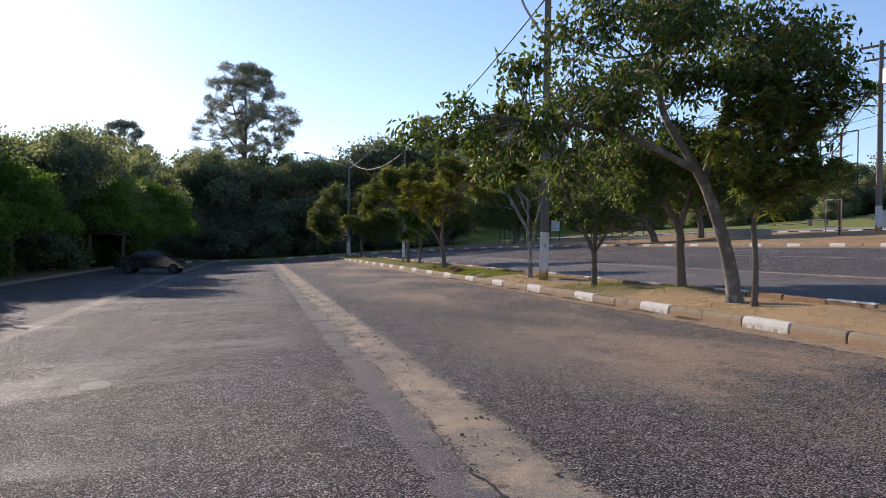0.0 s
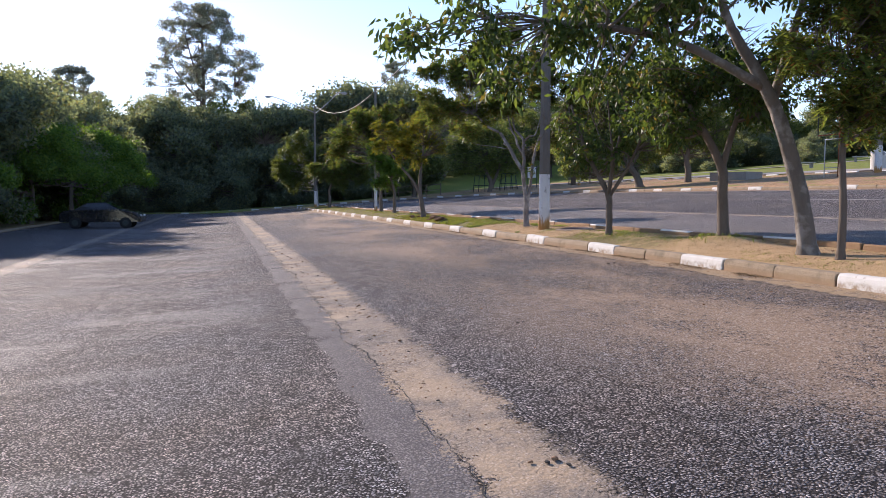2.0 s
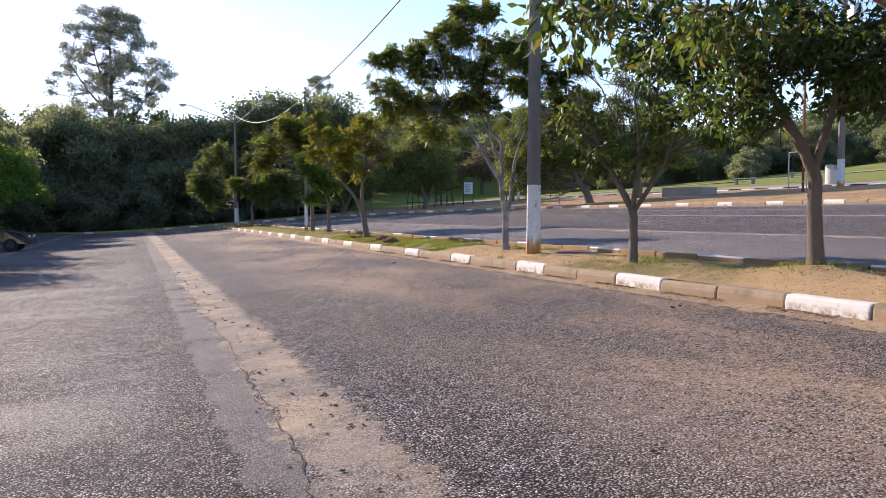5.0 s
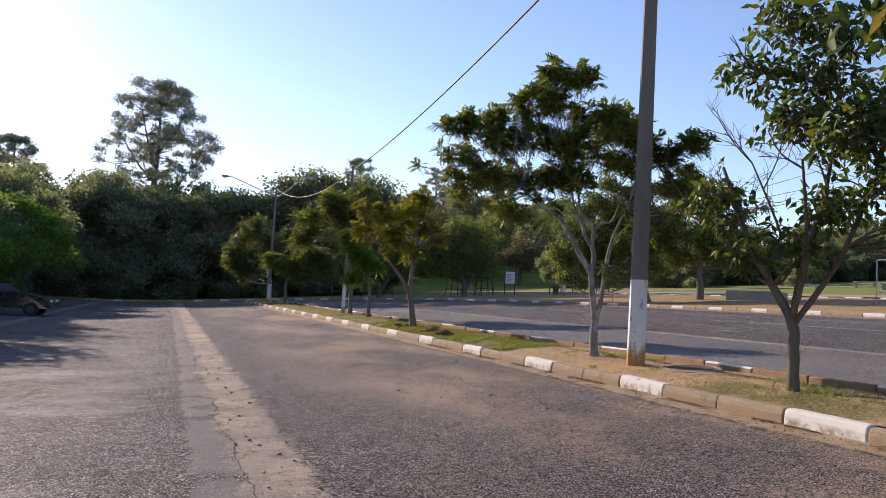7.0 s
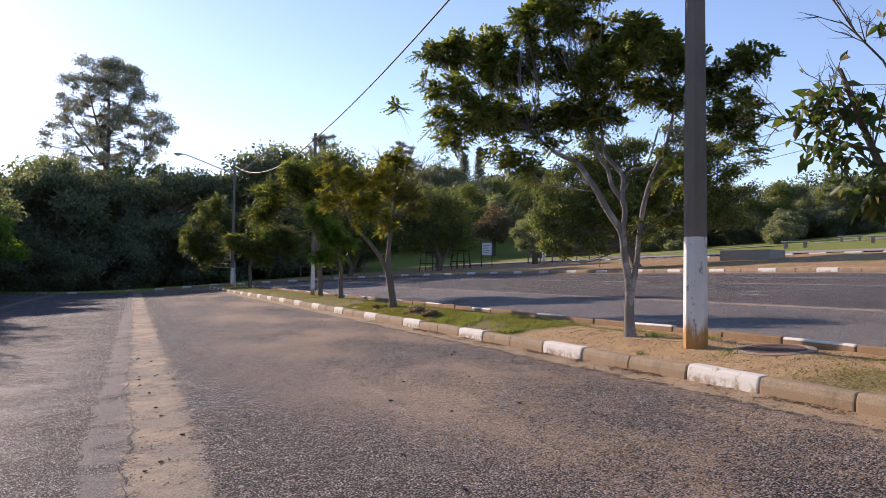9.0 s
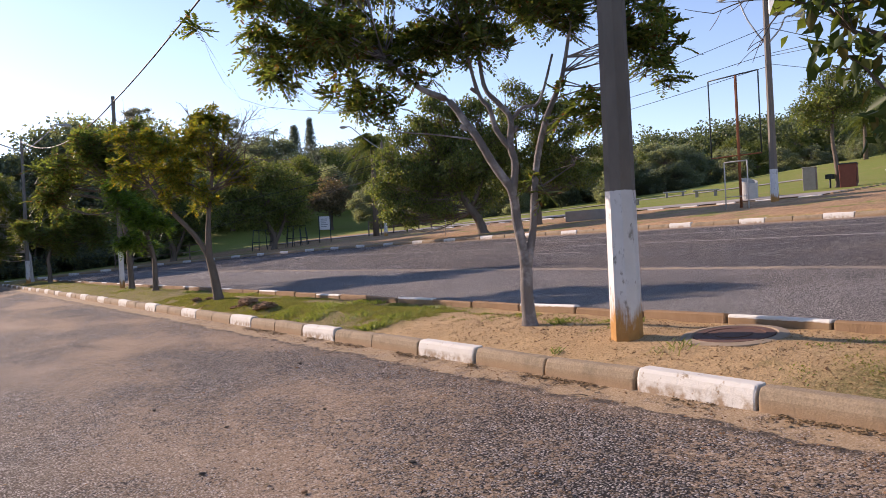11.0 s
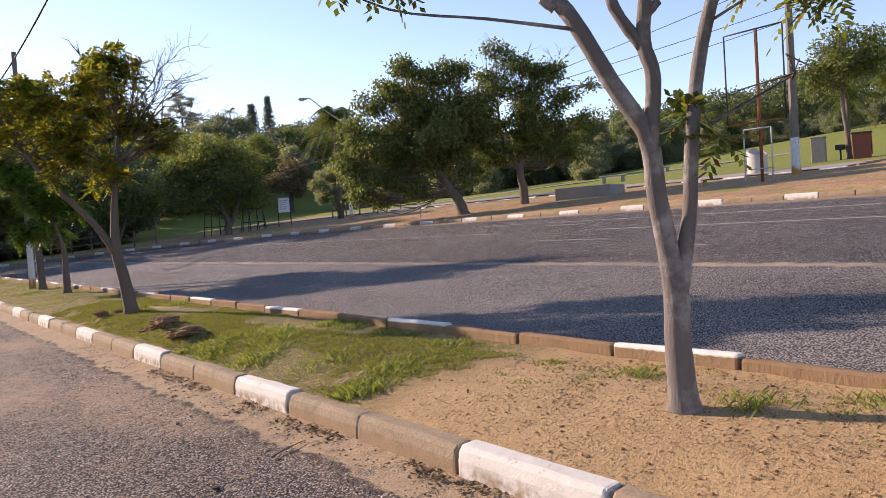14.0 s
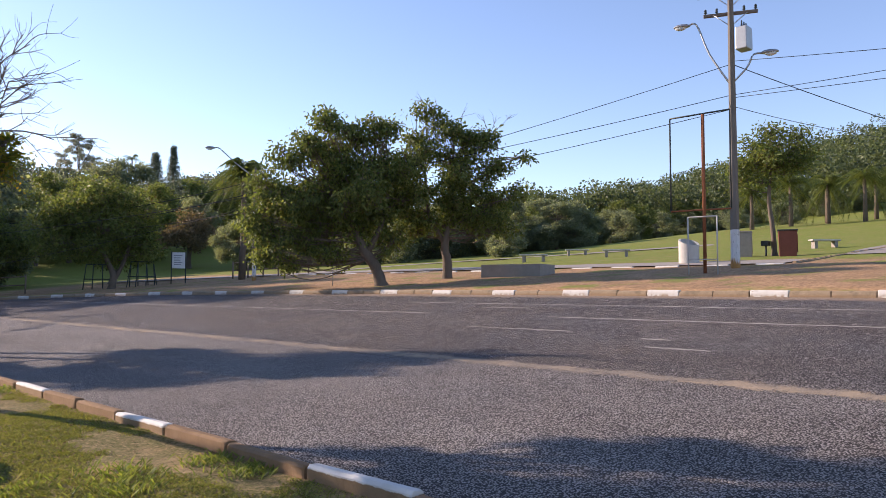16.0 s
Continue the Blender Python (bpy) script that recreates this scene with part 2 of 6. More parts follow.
def soil_material(name, green_lo, green_hi, dirt=((0.40, 0.255, 0.125), (0.60, 0.425, 0.235)), green=((0.12, 0.115, 0.040), (0.25, 0.225, 0.085)), zones=()):
    k = Nodes(name, 0.95, 0.1)
    d = k.mix(k.noise(2.2, 6, 0.65), dirt[0], dirt[1])
    d = k.mix(k.ramp(k.noise(46, 5, 0.8), [(0.36, 0.7), (0.49, 0.0)]), d, (0.14, 0.085, 0.05))
    d = k.mix(k.ramp(k.noise(5.5, 7, 0.75), [(0.54, 0.0), (0.68, 0.4)]), d, (0.24, 0.15, 0.085))
    d = k.mix(k.ramp(k.noise(95, 3, 0.7), [(0.60, 0.0), (0.68, 0.5)]), d, (0.60, 0.46, 0.32))
    g = k.mix(k.noise(30, 4), green[0], green[1])
    g = k.mix(k.ramp(k.noise(3.0, 4), [(0.4, 0.0), (0.75, 0.6)]), g, (0.26, 0.22, 0.09))
    f = k.ramp(k.noise(0.75, 7, 0.68), [(green_lo, 0.0), (green_hi, 1.0)])
    for lo0, lo1, hi1, hi0, share in zones:
        f = k.math("MAXIMUM", f, k.math("MULTIPLY", k.band(k.axis(1), lo0, lo1, hi1, hi0), k.ramp(k.noise(0.9, 7, 0.68), [(share, 0.0), (share + 0.14, 1.0)])))
    f = k.math("MULTIPLY", f, k.ramp(k.noise(26, 6, 0.8), [(0.36, 0.25), (0.54, 1.0)]))
    g = k.mix(k.ramp(k.noise(48, 4, 0.75), [(0.40, 0.75), (0.54, 0.0)]), g, (0.045, 0.05, 0.016))
    k.color(k.mix(f, d, g))
    k.bump(k.math("ADD", k.noise(9, 7, 0.75), k.math("MULTIPLY", k.noise(60, 4, 0.75), 0.5)), 1.0, 0.035)
    return k.m


def kerb_material(name, paint):
    k = Nodes(name, 0.9, 0.2)
    base = k.mix(k.noise(5, 6, 0.65), (0.22, 0.165, 0.108), (0.40, 0.31, 0.21))
    base = k.mix(k.ramp(k.noise(70, 3), [(0.35, 0.35), (0.6, 0.0)]), base, (0.10, 0.075, 0.055))
    base = k.mix(k.ramp(k.noise(2.4, 7, 0.72), [(0.52, 0.0), (0.66, 0.65)]), base, (0.12, 0.10, 0.07))
    low = k.band(k.local(2), -1, -0.9, 0.02, 0.11)
    base = k.mix(k.math("MULTIPLY", low, 0.6), base, (0.28, 0.175, 0.095))
    if paint:
        worn = k.ramp(k.noise(6, 8, 0.72), [(0.60, 0.0), (0.67, 1.0)])
        worn = k.math("MAXIMUM", worn, k.math("MULTIPLY", low, k.ramp(k.noise(9, 5), [(0.42, 0.0), (0.6, 0.9)])))
        white = k.mix(k.noise(4, 5), (0.50, 0.47, 0.42), (0.66, 0.64, 0.60))
        base = k.mix(worn, white, base)
    k.color(base)
    k.bump(k.math("ADD", k.noise(14, 6, 0.7), k.math("MULTIPLY", k.noise(80, 2), 0.3)), 0.6, 0.012)
    return k.m


def plain(name, lo, hi, rough=0.8, scale=6.0, metal=0.0, bump=0.3, spec=0.3):
    k = Nodes(name, rough, spec, metal)
    k.color(k.mix(k.noise(scale, 6, 0.65), lo, hi))
    k.bump(k.noise(scale * 5, 4), bump, 0.006)
    return k.m


def bark_material(name, lo, hi, pale=None):
    k = Nodes(name, 0.9, 0.15)
    c = k.mix(k.noise(9, 6, 0.7, stretch=(1, 1, 0.35)), lo, hi)
    if pale:
        c = k.mix(k.ramp(k.noise(4, 5, 0.6), [(0.50, 0.0), (0.62, 0.85)]), c, pale)
    k.color(c)
    k.bump(k.noise(26, 6, 0.75, stretch=(1, 1, 0.3)), 0.9, 0.02)
    return k.m


def pole_material():
    """Bare concrete above, whitewash to 1.37 m, rust-coloured splashes at the foot."""
    k = Nodes("painted_concrete_pole", 0.9, 0.2)
    z = k.math("ADD", k.local(2), k.math("MULTIPLY", k.math("SUBTRACT", k.noise(10, 7, 0.75, stretch=(1, 1, 0.22)), 0.5), 0.85))
    bare = k.mix(k.noise(5, 6, 0.6, stretch=(1, 1, 0.3)), (0.11, 0.095, 0.08), (0.23, 0.20, 0.17))
    white = k.mix(k.noise(6, 6), (0.52, 0.505, 0.49), (0.68, 0.67, 0.655))
    white = k.mix(k.ramp(k.noise(11, 8, 0.72, stretch=(1, 1, 0.45)), [(0.57, 0.0), (0.64, 0.85)]), white, (0.22, 0.20, 0.18))
    rust = k.mix(k.noise(12, 5), (0.26, 0.115, 0.04), (0.50, 0.28, 0.09))
    c = k.mix(k.band(z, -2, -1, 0.18, 0.40), white, rust)
    up = k.band(k.math("ADD", k.local(2), k.math("MULTIPLY", k.noise(20, 3), 0.02)), 1.372, 1.378, 50, 60)
    k.color(k.mix(up, c, bare))
    k.bump(k.noise(40, 5), 0.5, 0.006)
    return k.m


M_ASPHALT = asphalt_material()
M_MEDIAN = soil_material("trodden_soil_and_grass", 0.58, 0.70, zones=((15.7, 16.6, 23, 25, 0.33), (24, 26, 70, 72, 0.24), (6.5, 8.0, 10.3, 11.3, 0.40)))
M_PARK = soil_material("park_soil_and_lawn", 0.48, 0.60, dirt=((0.25, 0.15, 0.085), (0.37, 0.235, 0.14)))
M_KERB = kerb_material("bare_kerb_concrete", False)
M_KERB_W = kerb_material("whitewashed_kerb", True)
M_POLE = pole_material()
M_SAND = plain("sandy_cement", (0.21, 0.155, 0.105), (0.36, 0.275, 0.19), 0.95, 5, bump=0.8)
M_LINE = plain("faded_road_paint", (0.10, 0.092, 0.085), (0.52, 0.48, 0.42), 0.9, 7, spec=0.1)
M_CONC = plain("weathered_concrete", (0.20, 0.175, 0.15), (0.35, 0.31, 0.27), 0.9, 4)
M_PALE = plain("pale_concrete", (0.36, 0.345, 0.32), (0.52, 0.50, 0.46), 0.9, 4)
M_BARK = bark_material("grey_brown_bark", (0.085, 0.065, 0.05), (0.20, 0.16, 0.125))
M_BARK_P = bark_material("smooth_grey_bark", (0.10, 0.082, 0.066), (0.21, 0.18, 0.15), (0.30, 0.27, 0.235))
M_BARK_G = bark_material("pale_grey_bark", (0.11, 0.095, 0.086), (0.25, 0.222, 0.205), (0.38, 0.352, 0.33))
M_WHITEBARK = bark_material("limewashed_bark", (0.30, 0.27, 0.24), (0.55, 0.52, 0.48))
M_STEEL = plain("galvanised_steel", (0.30, 0.30, 0.30), (0.45, 0.45, 0.44), 0.45, 8, metal=0.7)
M_RUST = plain("rusted_steel", (0.15, 0.05, 0.025), (0.33, 0.12, 0.05), 0.9, 7)
M_GREY_PAINT = plain("chipped_grey_paint", (0.35, 0.33, 0.30), (0.52, 0.50, 0.46), 0.7, 9)
M_DARKSTEEL = plain("dark_painted_steel", (0.02, 0.03, 0.03), (0.05, 0.06, 0.055), 0.5, 9)
M_CABLE = plain("black_cable", (0.012, 0.012, 0.012), (0.03, 0.03, 0.03), 0.6, 9)
M_GLASSY = plain("milky_lamp_glass", (0.55, 0.55, 0.5), (0.7, 0.7, 0.66), 0.15, 9)
M_WOODPOST = plain("grey_wood", (0.12, 0.09, 0.07), (0.24, 0.19, 0.15), 0.9, 9)
M_BOARD = plain("white_signboard", (0.66, 0.68, 0.70), (0.78, 0.79, 0.80), 0.5, 5)
M_INK = plain("grey_print", (0.25, 0.27, 0.30), (0.33, 0.35, 0.38), 0.6, 5)
M_REDBOX = plain("red_brown_paint", (0.15, 0.045, 0.03), (0.24, 0.075, 0.05), 0.75, 6)
M_CARPAINT = plain("black_car_paint", (0.012, 0.012, 0.014), (0.02, 0.02, 0.022), 0.12, 4, bump=0.0, spec=0.6)
M_CARGLASS = plain("dark_car_glass", (0.01, 0.012, 0.014), (0.015, 0.017, 0.02), 0.04, 4, bump=0.0, spec=0.6)
M_RUBBER = plain("tyre_rubber", (0.015, 0.015, 0.015), (0.03, 0.03, 0.03), 0.9, 9)
M_LEAF_A = leaf_material("broad_leaves", (0.020, 0.038, 0.012), (0.042, 0.070, 0.020), (0.075, 0.105, 0.028), (0.17, 0.13, 0.035), 0.07, through=0.46)
M_LEAF_D = leaf_material("feathery_leaves", (0.034, 0.053, 0.017), (0.066, 0.096, 0.027), (0.115, 0.142, 0.038), (0.17, 0.085, 0.035), 0.08, through=0.55, mottle=0.2)
M_LEAF_Y = leaf_material("yellowing_leaves", (0.045, 0.070, 0.014), (0.095, 0.120, 0.02), (0.17, 0.17, 0.026), (0.30, 0.21, 0.03), 0.18, through=0.55, mottle=0.15)
M_LEAF_B = leaf_material("bright_leaves", (0.035, 0.085, 0.015), (0.07, 0.14, 0.022), (0.12, 0.19, 0.03))
M_LEAF_T = leaf_material("dull_olive_leaves", (0.042, 0.062, 0.022), (0.08, 0.108, 0.034), (0.125, 0.15, 0.045), (0.16, 0.14, 0.06), 0.05, mottle=0.4)
# blue-grey cast and lifted tones: haze over the woods put into the leaf colour
M_LEAF_W = leaf_material("woodland_leaves_haze_tint", (0.060, 0.080, 0.074), (0.100, 0.128, 0.104), (0.150, 0.180, 0.124), (0.20, 0.19, 0.10), 0.06, through=0.58, mottle=0.2)
# haze as a blue cast, backlit shade as dark tone, both in the colour
M_LEAF_F = leaf_material("far_hill_leaves_haze_tint", (0.034, 0.048, 0.042), (0.052, 0.070, 0.056), (0.072, 0.092, 0.066), through=0.25, mottle=0.2)
M_LEAF_H = leaf_material("hillside_leaves", (0.03, 0.046, 0.03), (0.055, 0.075, 0.042), (0.085, 0.108, 0.05), through=0.35, mottle=0.3)
# own eucalyptus grey, paled a little further to stand for haze
M_LEAF_E = leaf_material("eucalyptus_leaves_haze_tint", (0.10, 0.115, 0.10), (0.15, 0.165, 0.14), (0.21, 0.22, 0.185), through=0.22, mottle=0.15)
M_LEAF_R = leaf_material("russet_leaves", (0.07, 0.055, 0.035), (0.12, 0.09, 0.055), (0.17, 0.12, 0.075), through=0.3)
M_PALM = leaf_material("palm_leaflets", (0.05, 0.075, 0.02), (0.09, 0.12, 0.03), (0.15, 0.17, 0.045), through=0.3)
M_GRASS = leaf_material("grass_blades", (0.085, 0.10, 0.028), (0.155, 0.17, 0.045), (0.24, 0.245, 0.075), (0.32, 0.27, 0.12), 0.12, through=0.3, rough=0.9)
M_TUFT = leaf_material("tuft_leaves", (0.05, 0.075, 0.018), (0.095, 0.13, 0.03), (0.17, 0.20, 0.05), (0.30, 0.28, 0.10), 0.08, through=0.4, rough=0.6, mottle=0.2)
M_STRAW = leaf_material("pale_straw", (0.09, 0.055, 0.03), (0.17, 0.11, 0.06), (0.26, 0.18, 0.10), through=0.1, mottle=0.2)
M_LITTER = leaf_material("dry_leaf_litter", (0.05, 0.03, 0.018), (0.11, 0.07, 0.04), (0.20, 0.13, 0.075), through=0.1)

# ---- building helpers ----
SLOPE = 0.091


def smooth(a, b, v):
    t = min(1.0, max(0.0, (v - a) / (b - a)))
    return t * t * (3 - 2 * t)


def level(x, y):
    """Height of the paved slope: it climbs to the right, and is level to the left of the car park."""
    w = 1.2
    e = x + 8.0
    z = SLOPE * (w * math.log1p(math.exp(max(-30, min(30, e / w)))) - 8.0) if e < 20 else SLOPE * x
    if x > 110:
        z -= SLOPE * (x - 110) * 0.7
    hill = smooth(82, 170, y) * 11 * smooth(-60, 20, x + 0.15 * y) * (1 - 0.9 * smooth(70, 125, x)) + smooth(100, 220, x) * (1 - smooth(70, 140, y)) * 9
    hill += smooth(95, 200, x) * (1 - smooth(40, 150, y)) * 13
    hill += 1.3 * smooth(44, 82, x) * (1 - smooth(44, 68, y))
    return z + hill


KERB_LINE = [(-60, 15.2), (20, 15.45), (33, 15.55), (41, 15.1), (47, 14.45), (54, 12.9), (60, 10.6), (66, 7.0), (71, 1.5), (75, -5.5), (77, -13.0), (78, -17.0)]


def edge_x(y):
    """Far edge of the paved surface at y."""
    if y >= KERB_LINE[-1][0]:
        return KERB_LINE[-1][1]
    for (y0, x0), (y1, x1) in zip(KERB_LINE, KERB_LINE[1:]):
        if y <= y1:
            return x0 + (x1 - x0) * (y - y0) / (y1 - y0)


def mesh_ob(name, verts, faces, material, parent=None, label="", smooth_shade=False):
    me = bpy.data.meshes.new(name)
    me.from_pydata([tuple(v) for v in verts], [], faces)
    if smooth_shade:
        me.polygons.foreach_set("use_smooth", [True] * len(me.polygons))
    me.materials.append(material)
    ob = new(name, me)
    if parent:
        ob.parent = parent
    if label:
        tagged(ob, label)
    return ob


def part(name, bm, material, parent, label=""):
    """Links a bmesh as one mesh object under a thing or a part."""
    me = bpy.data.meshes.new(name)
    bm.to_mesh(me)
    bm.free()
    me.materials.append(material)
    ob = new(name, me)
    if parent:
        ob.parent = parent
    if label:
        tagged(ob, label)
    return ob


def thing(name, where, label, category, group="", kind="", turn=0.0):
    ob = new(name)
    ob.matrix_world = pose(*where, 0, 0, turn)
    return tagged(ob, label, category, group, kind)


def boxy(bm, x0, x1, y0, y1, z0, z1, bevel=0.0, taper=1.0):
    r = bmesh.ops.create_cube(bm, size=1)
    cx, cy = (x0 + x1) / 2, (y0 + y1) / 2
    for v in r["verts"]:
        k = taper if v.co.z > 0 else 1.0
        v.co = (cx + (x1 - x0) * v.co.x * k, cy + (y1 - y0) * v.co.y * k, z1 if v.co.z > 0 else z0)
    if bevel:
        edges = list({e for v in r["verts"] for e in v.link_edges})
        bmesh.ops.bevel(bm, geom=edges, offset=bevel, segments=2, affect="EDGES", profile=0.5)
    return bm


def box_bm(*a, **k):
    return boxy(bmesh.new(), *a, **k)


def tube_arrays(pts, radii, sides, verts, faces, cap=True):
    """Adds a tapered tube along pts to the lists."""
    base = len(verts)
    n = len(pts)
    for i, p in enumerate(pts):
        d = (pts[min(i + 1, n - 1)] - pts[max(i - 1, 0)])
        d = d.normalized() if d.length > 1e-6 else Vector((0, 0, 1))
        a = d.orthogonal().normalized() if abs(d.z) < 0.9 else Vector((1, 0, 0))
        a = (a - d * a.dot(d)).normalized()
        b = d.cross(a)
        for s in range(sides):
            w = 2 * math.pi * s / sides
            verts.append(p + (a * math.cos(w) + b * math.sin(w)) * radii[i])
    for i in range(n - 1):
        for s in range(sides):
            q = (s + 1) % sides
            faces.append((base + i * sides + s, base + i * sides + q, base + (i + 1) * sides + q, base + (i + 1) * sides + s))
    if cap:
        faces.append(tuple(base + (n - 1) * sides + s for s in range(sides)))
        faces.append(tuple(base + s for s in reversed(range(sides))))


def tube(name, pts, radii, material, parent, sides=10, label=""):
    v, f = [], []
    pts = [Vector(p) for p in pts]
    if isinstance(radii, (int, float)):
        radii = [radii] * len(pts)
    tube_arrays(pts, radii, sides, v, f)
    return mesh_ob(name, v, f, material, parent, label, True)


def bend(pts, steps):
    """A smooth line through a few points."""
    pts = [Vector(p) for p in pts]
    out = []
    for i in range(len(pts) - 1):
        p0, p1, p2, p3 = pts[max(i - 1, 0)], pts[i], pts[i + 1], pts[min(i + 2, len(pts) - 1)]
        for s in range(steps):
            t = s / steps
            out.append(0.5 * ((2 * p1) + (p2 - p0) * t + (2 * p0 - 5 * p1 + 4 * p2 - p3) * t * t + (3 * p1 - p0 - 3 * p2 + p3) * t ** 3))
    out.append(pts[-1])
    return out


# ---- trees ----
def leaves(name, centres, spread, count, size, material, parent, rng, droop=0.3, fold=True, flat=0.65):
    """count leaves round each centre, each a small folded blade of its own."""
    c = np.repeat(np.array(centres), count, axis=0)
    n = len(c)
    sp = np.repeat(np.array(spread), count)[:, None]
    off = rng.normal(size=(n, 3))
    far = np.linalg.norm(off, axis=1, keepdims=True)
    off *= np.minimum(1.0, 1.7 / far) * sp
    off[:, 2] *= flat
    base = c + off
    d = rng.normal(size=(n, 3)) + off / np.maximum(np.linalg.norm(off, axis=1, keepdims=True), 1e-6) * 0.7
    d[:, 2] -= droop * 1.6
    d /= np.linalg.norm(d, axis=1, keepdims=True)
    r = rng.normal(size=(n, 3))
    r[:, 2] *= 0.45
    w = np.cross(d, r)
    w /= np.maximum(np.linalg.norm(w, axis=1, keepdims=True), 1e-6)
    up = np.cross(w, d)
    ln = size[0] * rng.uniform(0.6, 1.25, (n, 1))
    wd = size[1] * rng.uniform(0.7, 1.2, (n, 1))
    tip = base + d * ln - up * ln * 0.10
    mid = base + d * ln * 0.45
    a = mid + w * wd * 0.5 + up * wd * 0.14
    b = mid - w * wd * 0.5 + up * wd * 0.14
    v = np.stack([base, a, tip, b], axis=1).reshape(-1, 3)
    me = bpy.data.meshes.new(name)
    me.vertices.add(4 * n)
    me.vertices.foreach_set("co", v.ravel())
    i = np.arange(n) * 4
    if fold:
        tri = np.stack([i, i + 1, i + 2, i, i + 2, i + 3], axis=1).ravel()
        k, m = 3, 2 * n
    else:
        tri = np.stack([i, i + 1, i + 2, i + 3], axis=1).ravel()
        k, m = 4, n
    me.loops.add(len(tri))
    me.loops.foreach_set("vertex_index", tri)
    me.polygons.add(m)
    me.polygons.foreach_set("loop_start", np.arange(m) * k)
    me.update(calc_edges=True)
    me.validate()
    me.materials.append(material)
    ob = new(name, me)
    ob.parent = parent
    return ob


def sprays(name, centres, spec, material, parent, rng, droop=0.35):
    """A rosette of feather-shaped leaves at each centre. spec: leaves in a rosette, their length, pairs of leaflets, leaflet length and width."""
    fronds, length, pairs, ll, lw = spec
    c = np.repeat(np.array(centres), fronds, axis=0)
    n = len(c)
    az = rng.uniform(0, 2 * math.pi, n)
    el = rng.normal(0.15, 0.62, n)
    d = np.stack([np.cos(az) * np.cos(el), np.sin(az) * np.cos(el), np.sin(el)], axis=1)
    side = np.stack([-np.sin(az), np.cos(az), rng.normal(0, 0.3, n)], axis=1)
    side /= np.linalg.norm(side, axis=1, keepdims=True)
    size = length * rng.uniform(0.65, 1.2, (n, 1))
    quads = []
    for k in range(pairs + 1):
        q = (k + 0.8) / (pairs + 0.8)
        p = c + d * size * q
        p[:, 2] -= droop * size[:, 0] * q * q
        for sgn in ((-1, 1) if k < pairs else (0,)):
            w = side * sgn * 0.9 + d * (0.5 if sgn else 1.0)
            w[:, 2] -= 0.25 + rng.uniform(-0.15, 0.2, n)
            w /= np.linalg.norm(w, axis=1, keepdims=True)
            ln = ll * (0.65 + 0.35 * math.sin(math.pi * q)) * rng.uniform(0.8, 1.15, (n, 1))
            across = (d if sgn else side) * lw * 0.5
            quads.append(np.stack([p, p + w * ln * 0.5 + across, p + w * ln, p + w * ln * 0.5 - across], axis=1))
    v = np.concatenate(quads).reshape(-1, 3)
    m = len(v) // 4
    me = bpy.data.meshes.new(name)
    me.vertices.add(4 * m)
    me.vertices.foreach_set("co", v.ravel())
    me.loops.add(4 * m)
    me.loops.foreach_set("vertex_index", np.arange(4 * m))
    me.polygons.add(m)
    me.polygons.foreach_set("loop_start", np.arange(m) * 4)
    me.update(calc_edges=True)
    me.materials.append(material)
    ob = new(name, me)
    ob.parent = parent
    return ob


FEATHER = (7, 0.20, 6, 0.080, 0.036)
FEATHER_BIG = (6, 0.42, 5, 0.15, 0.065)


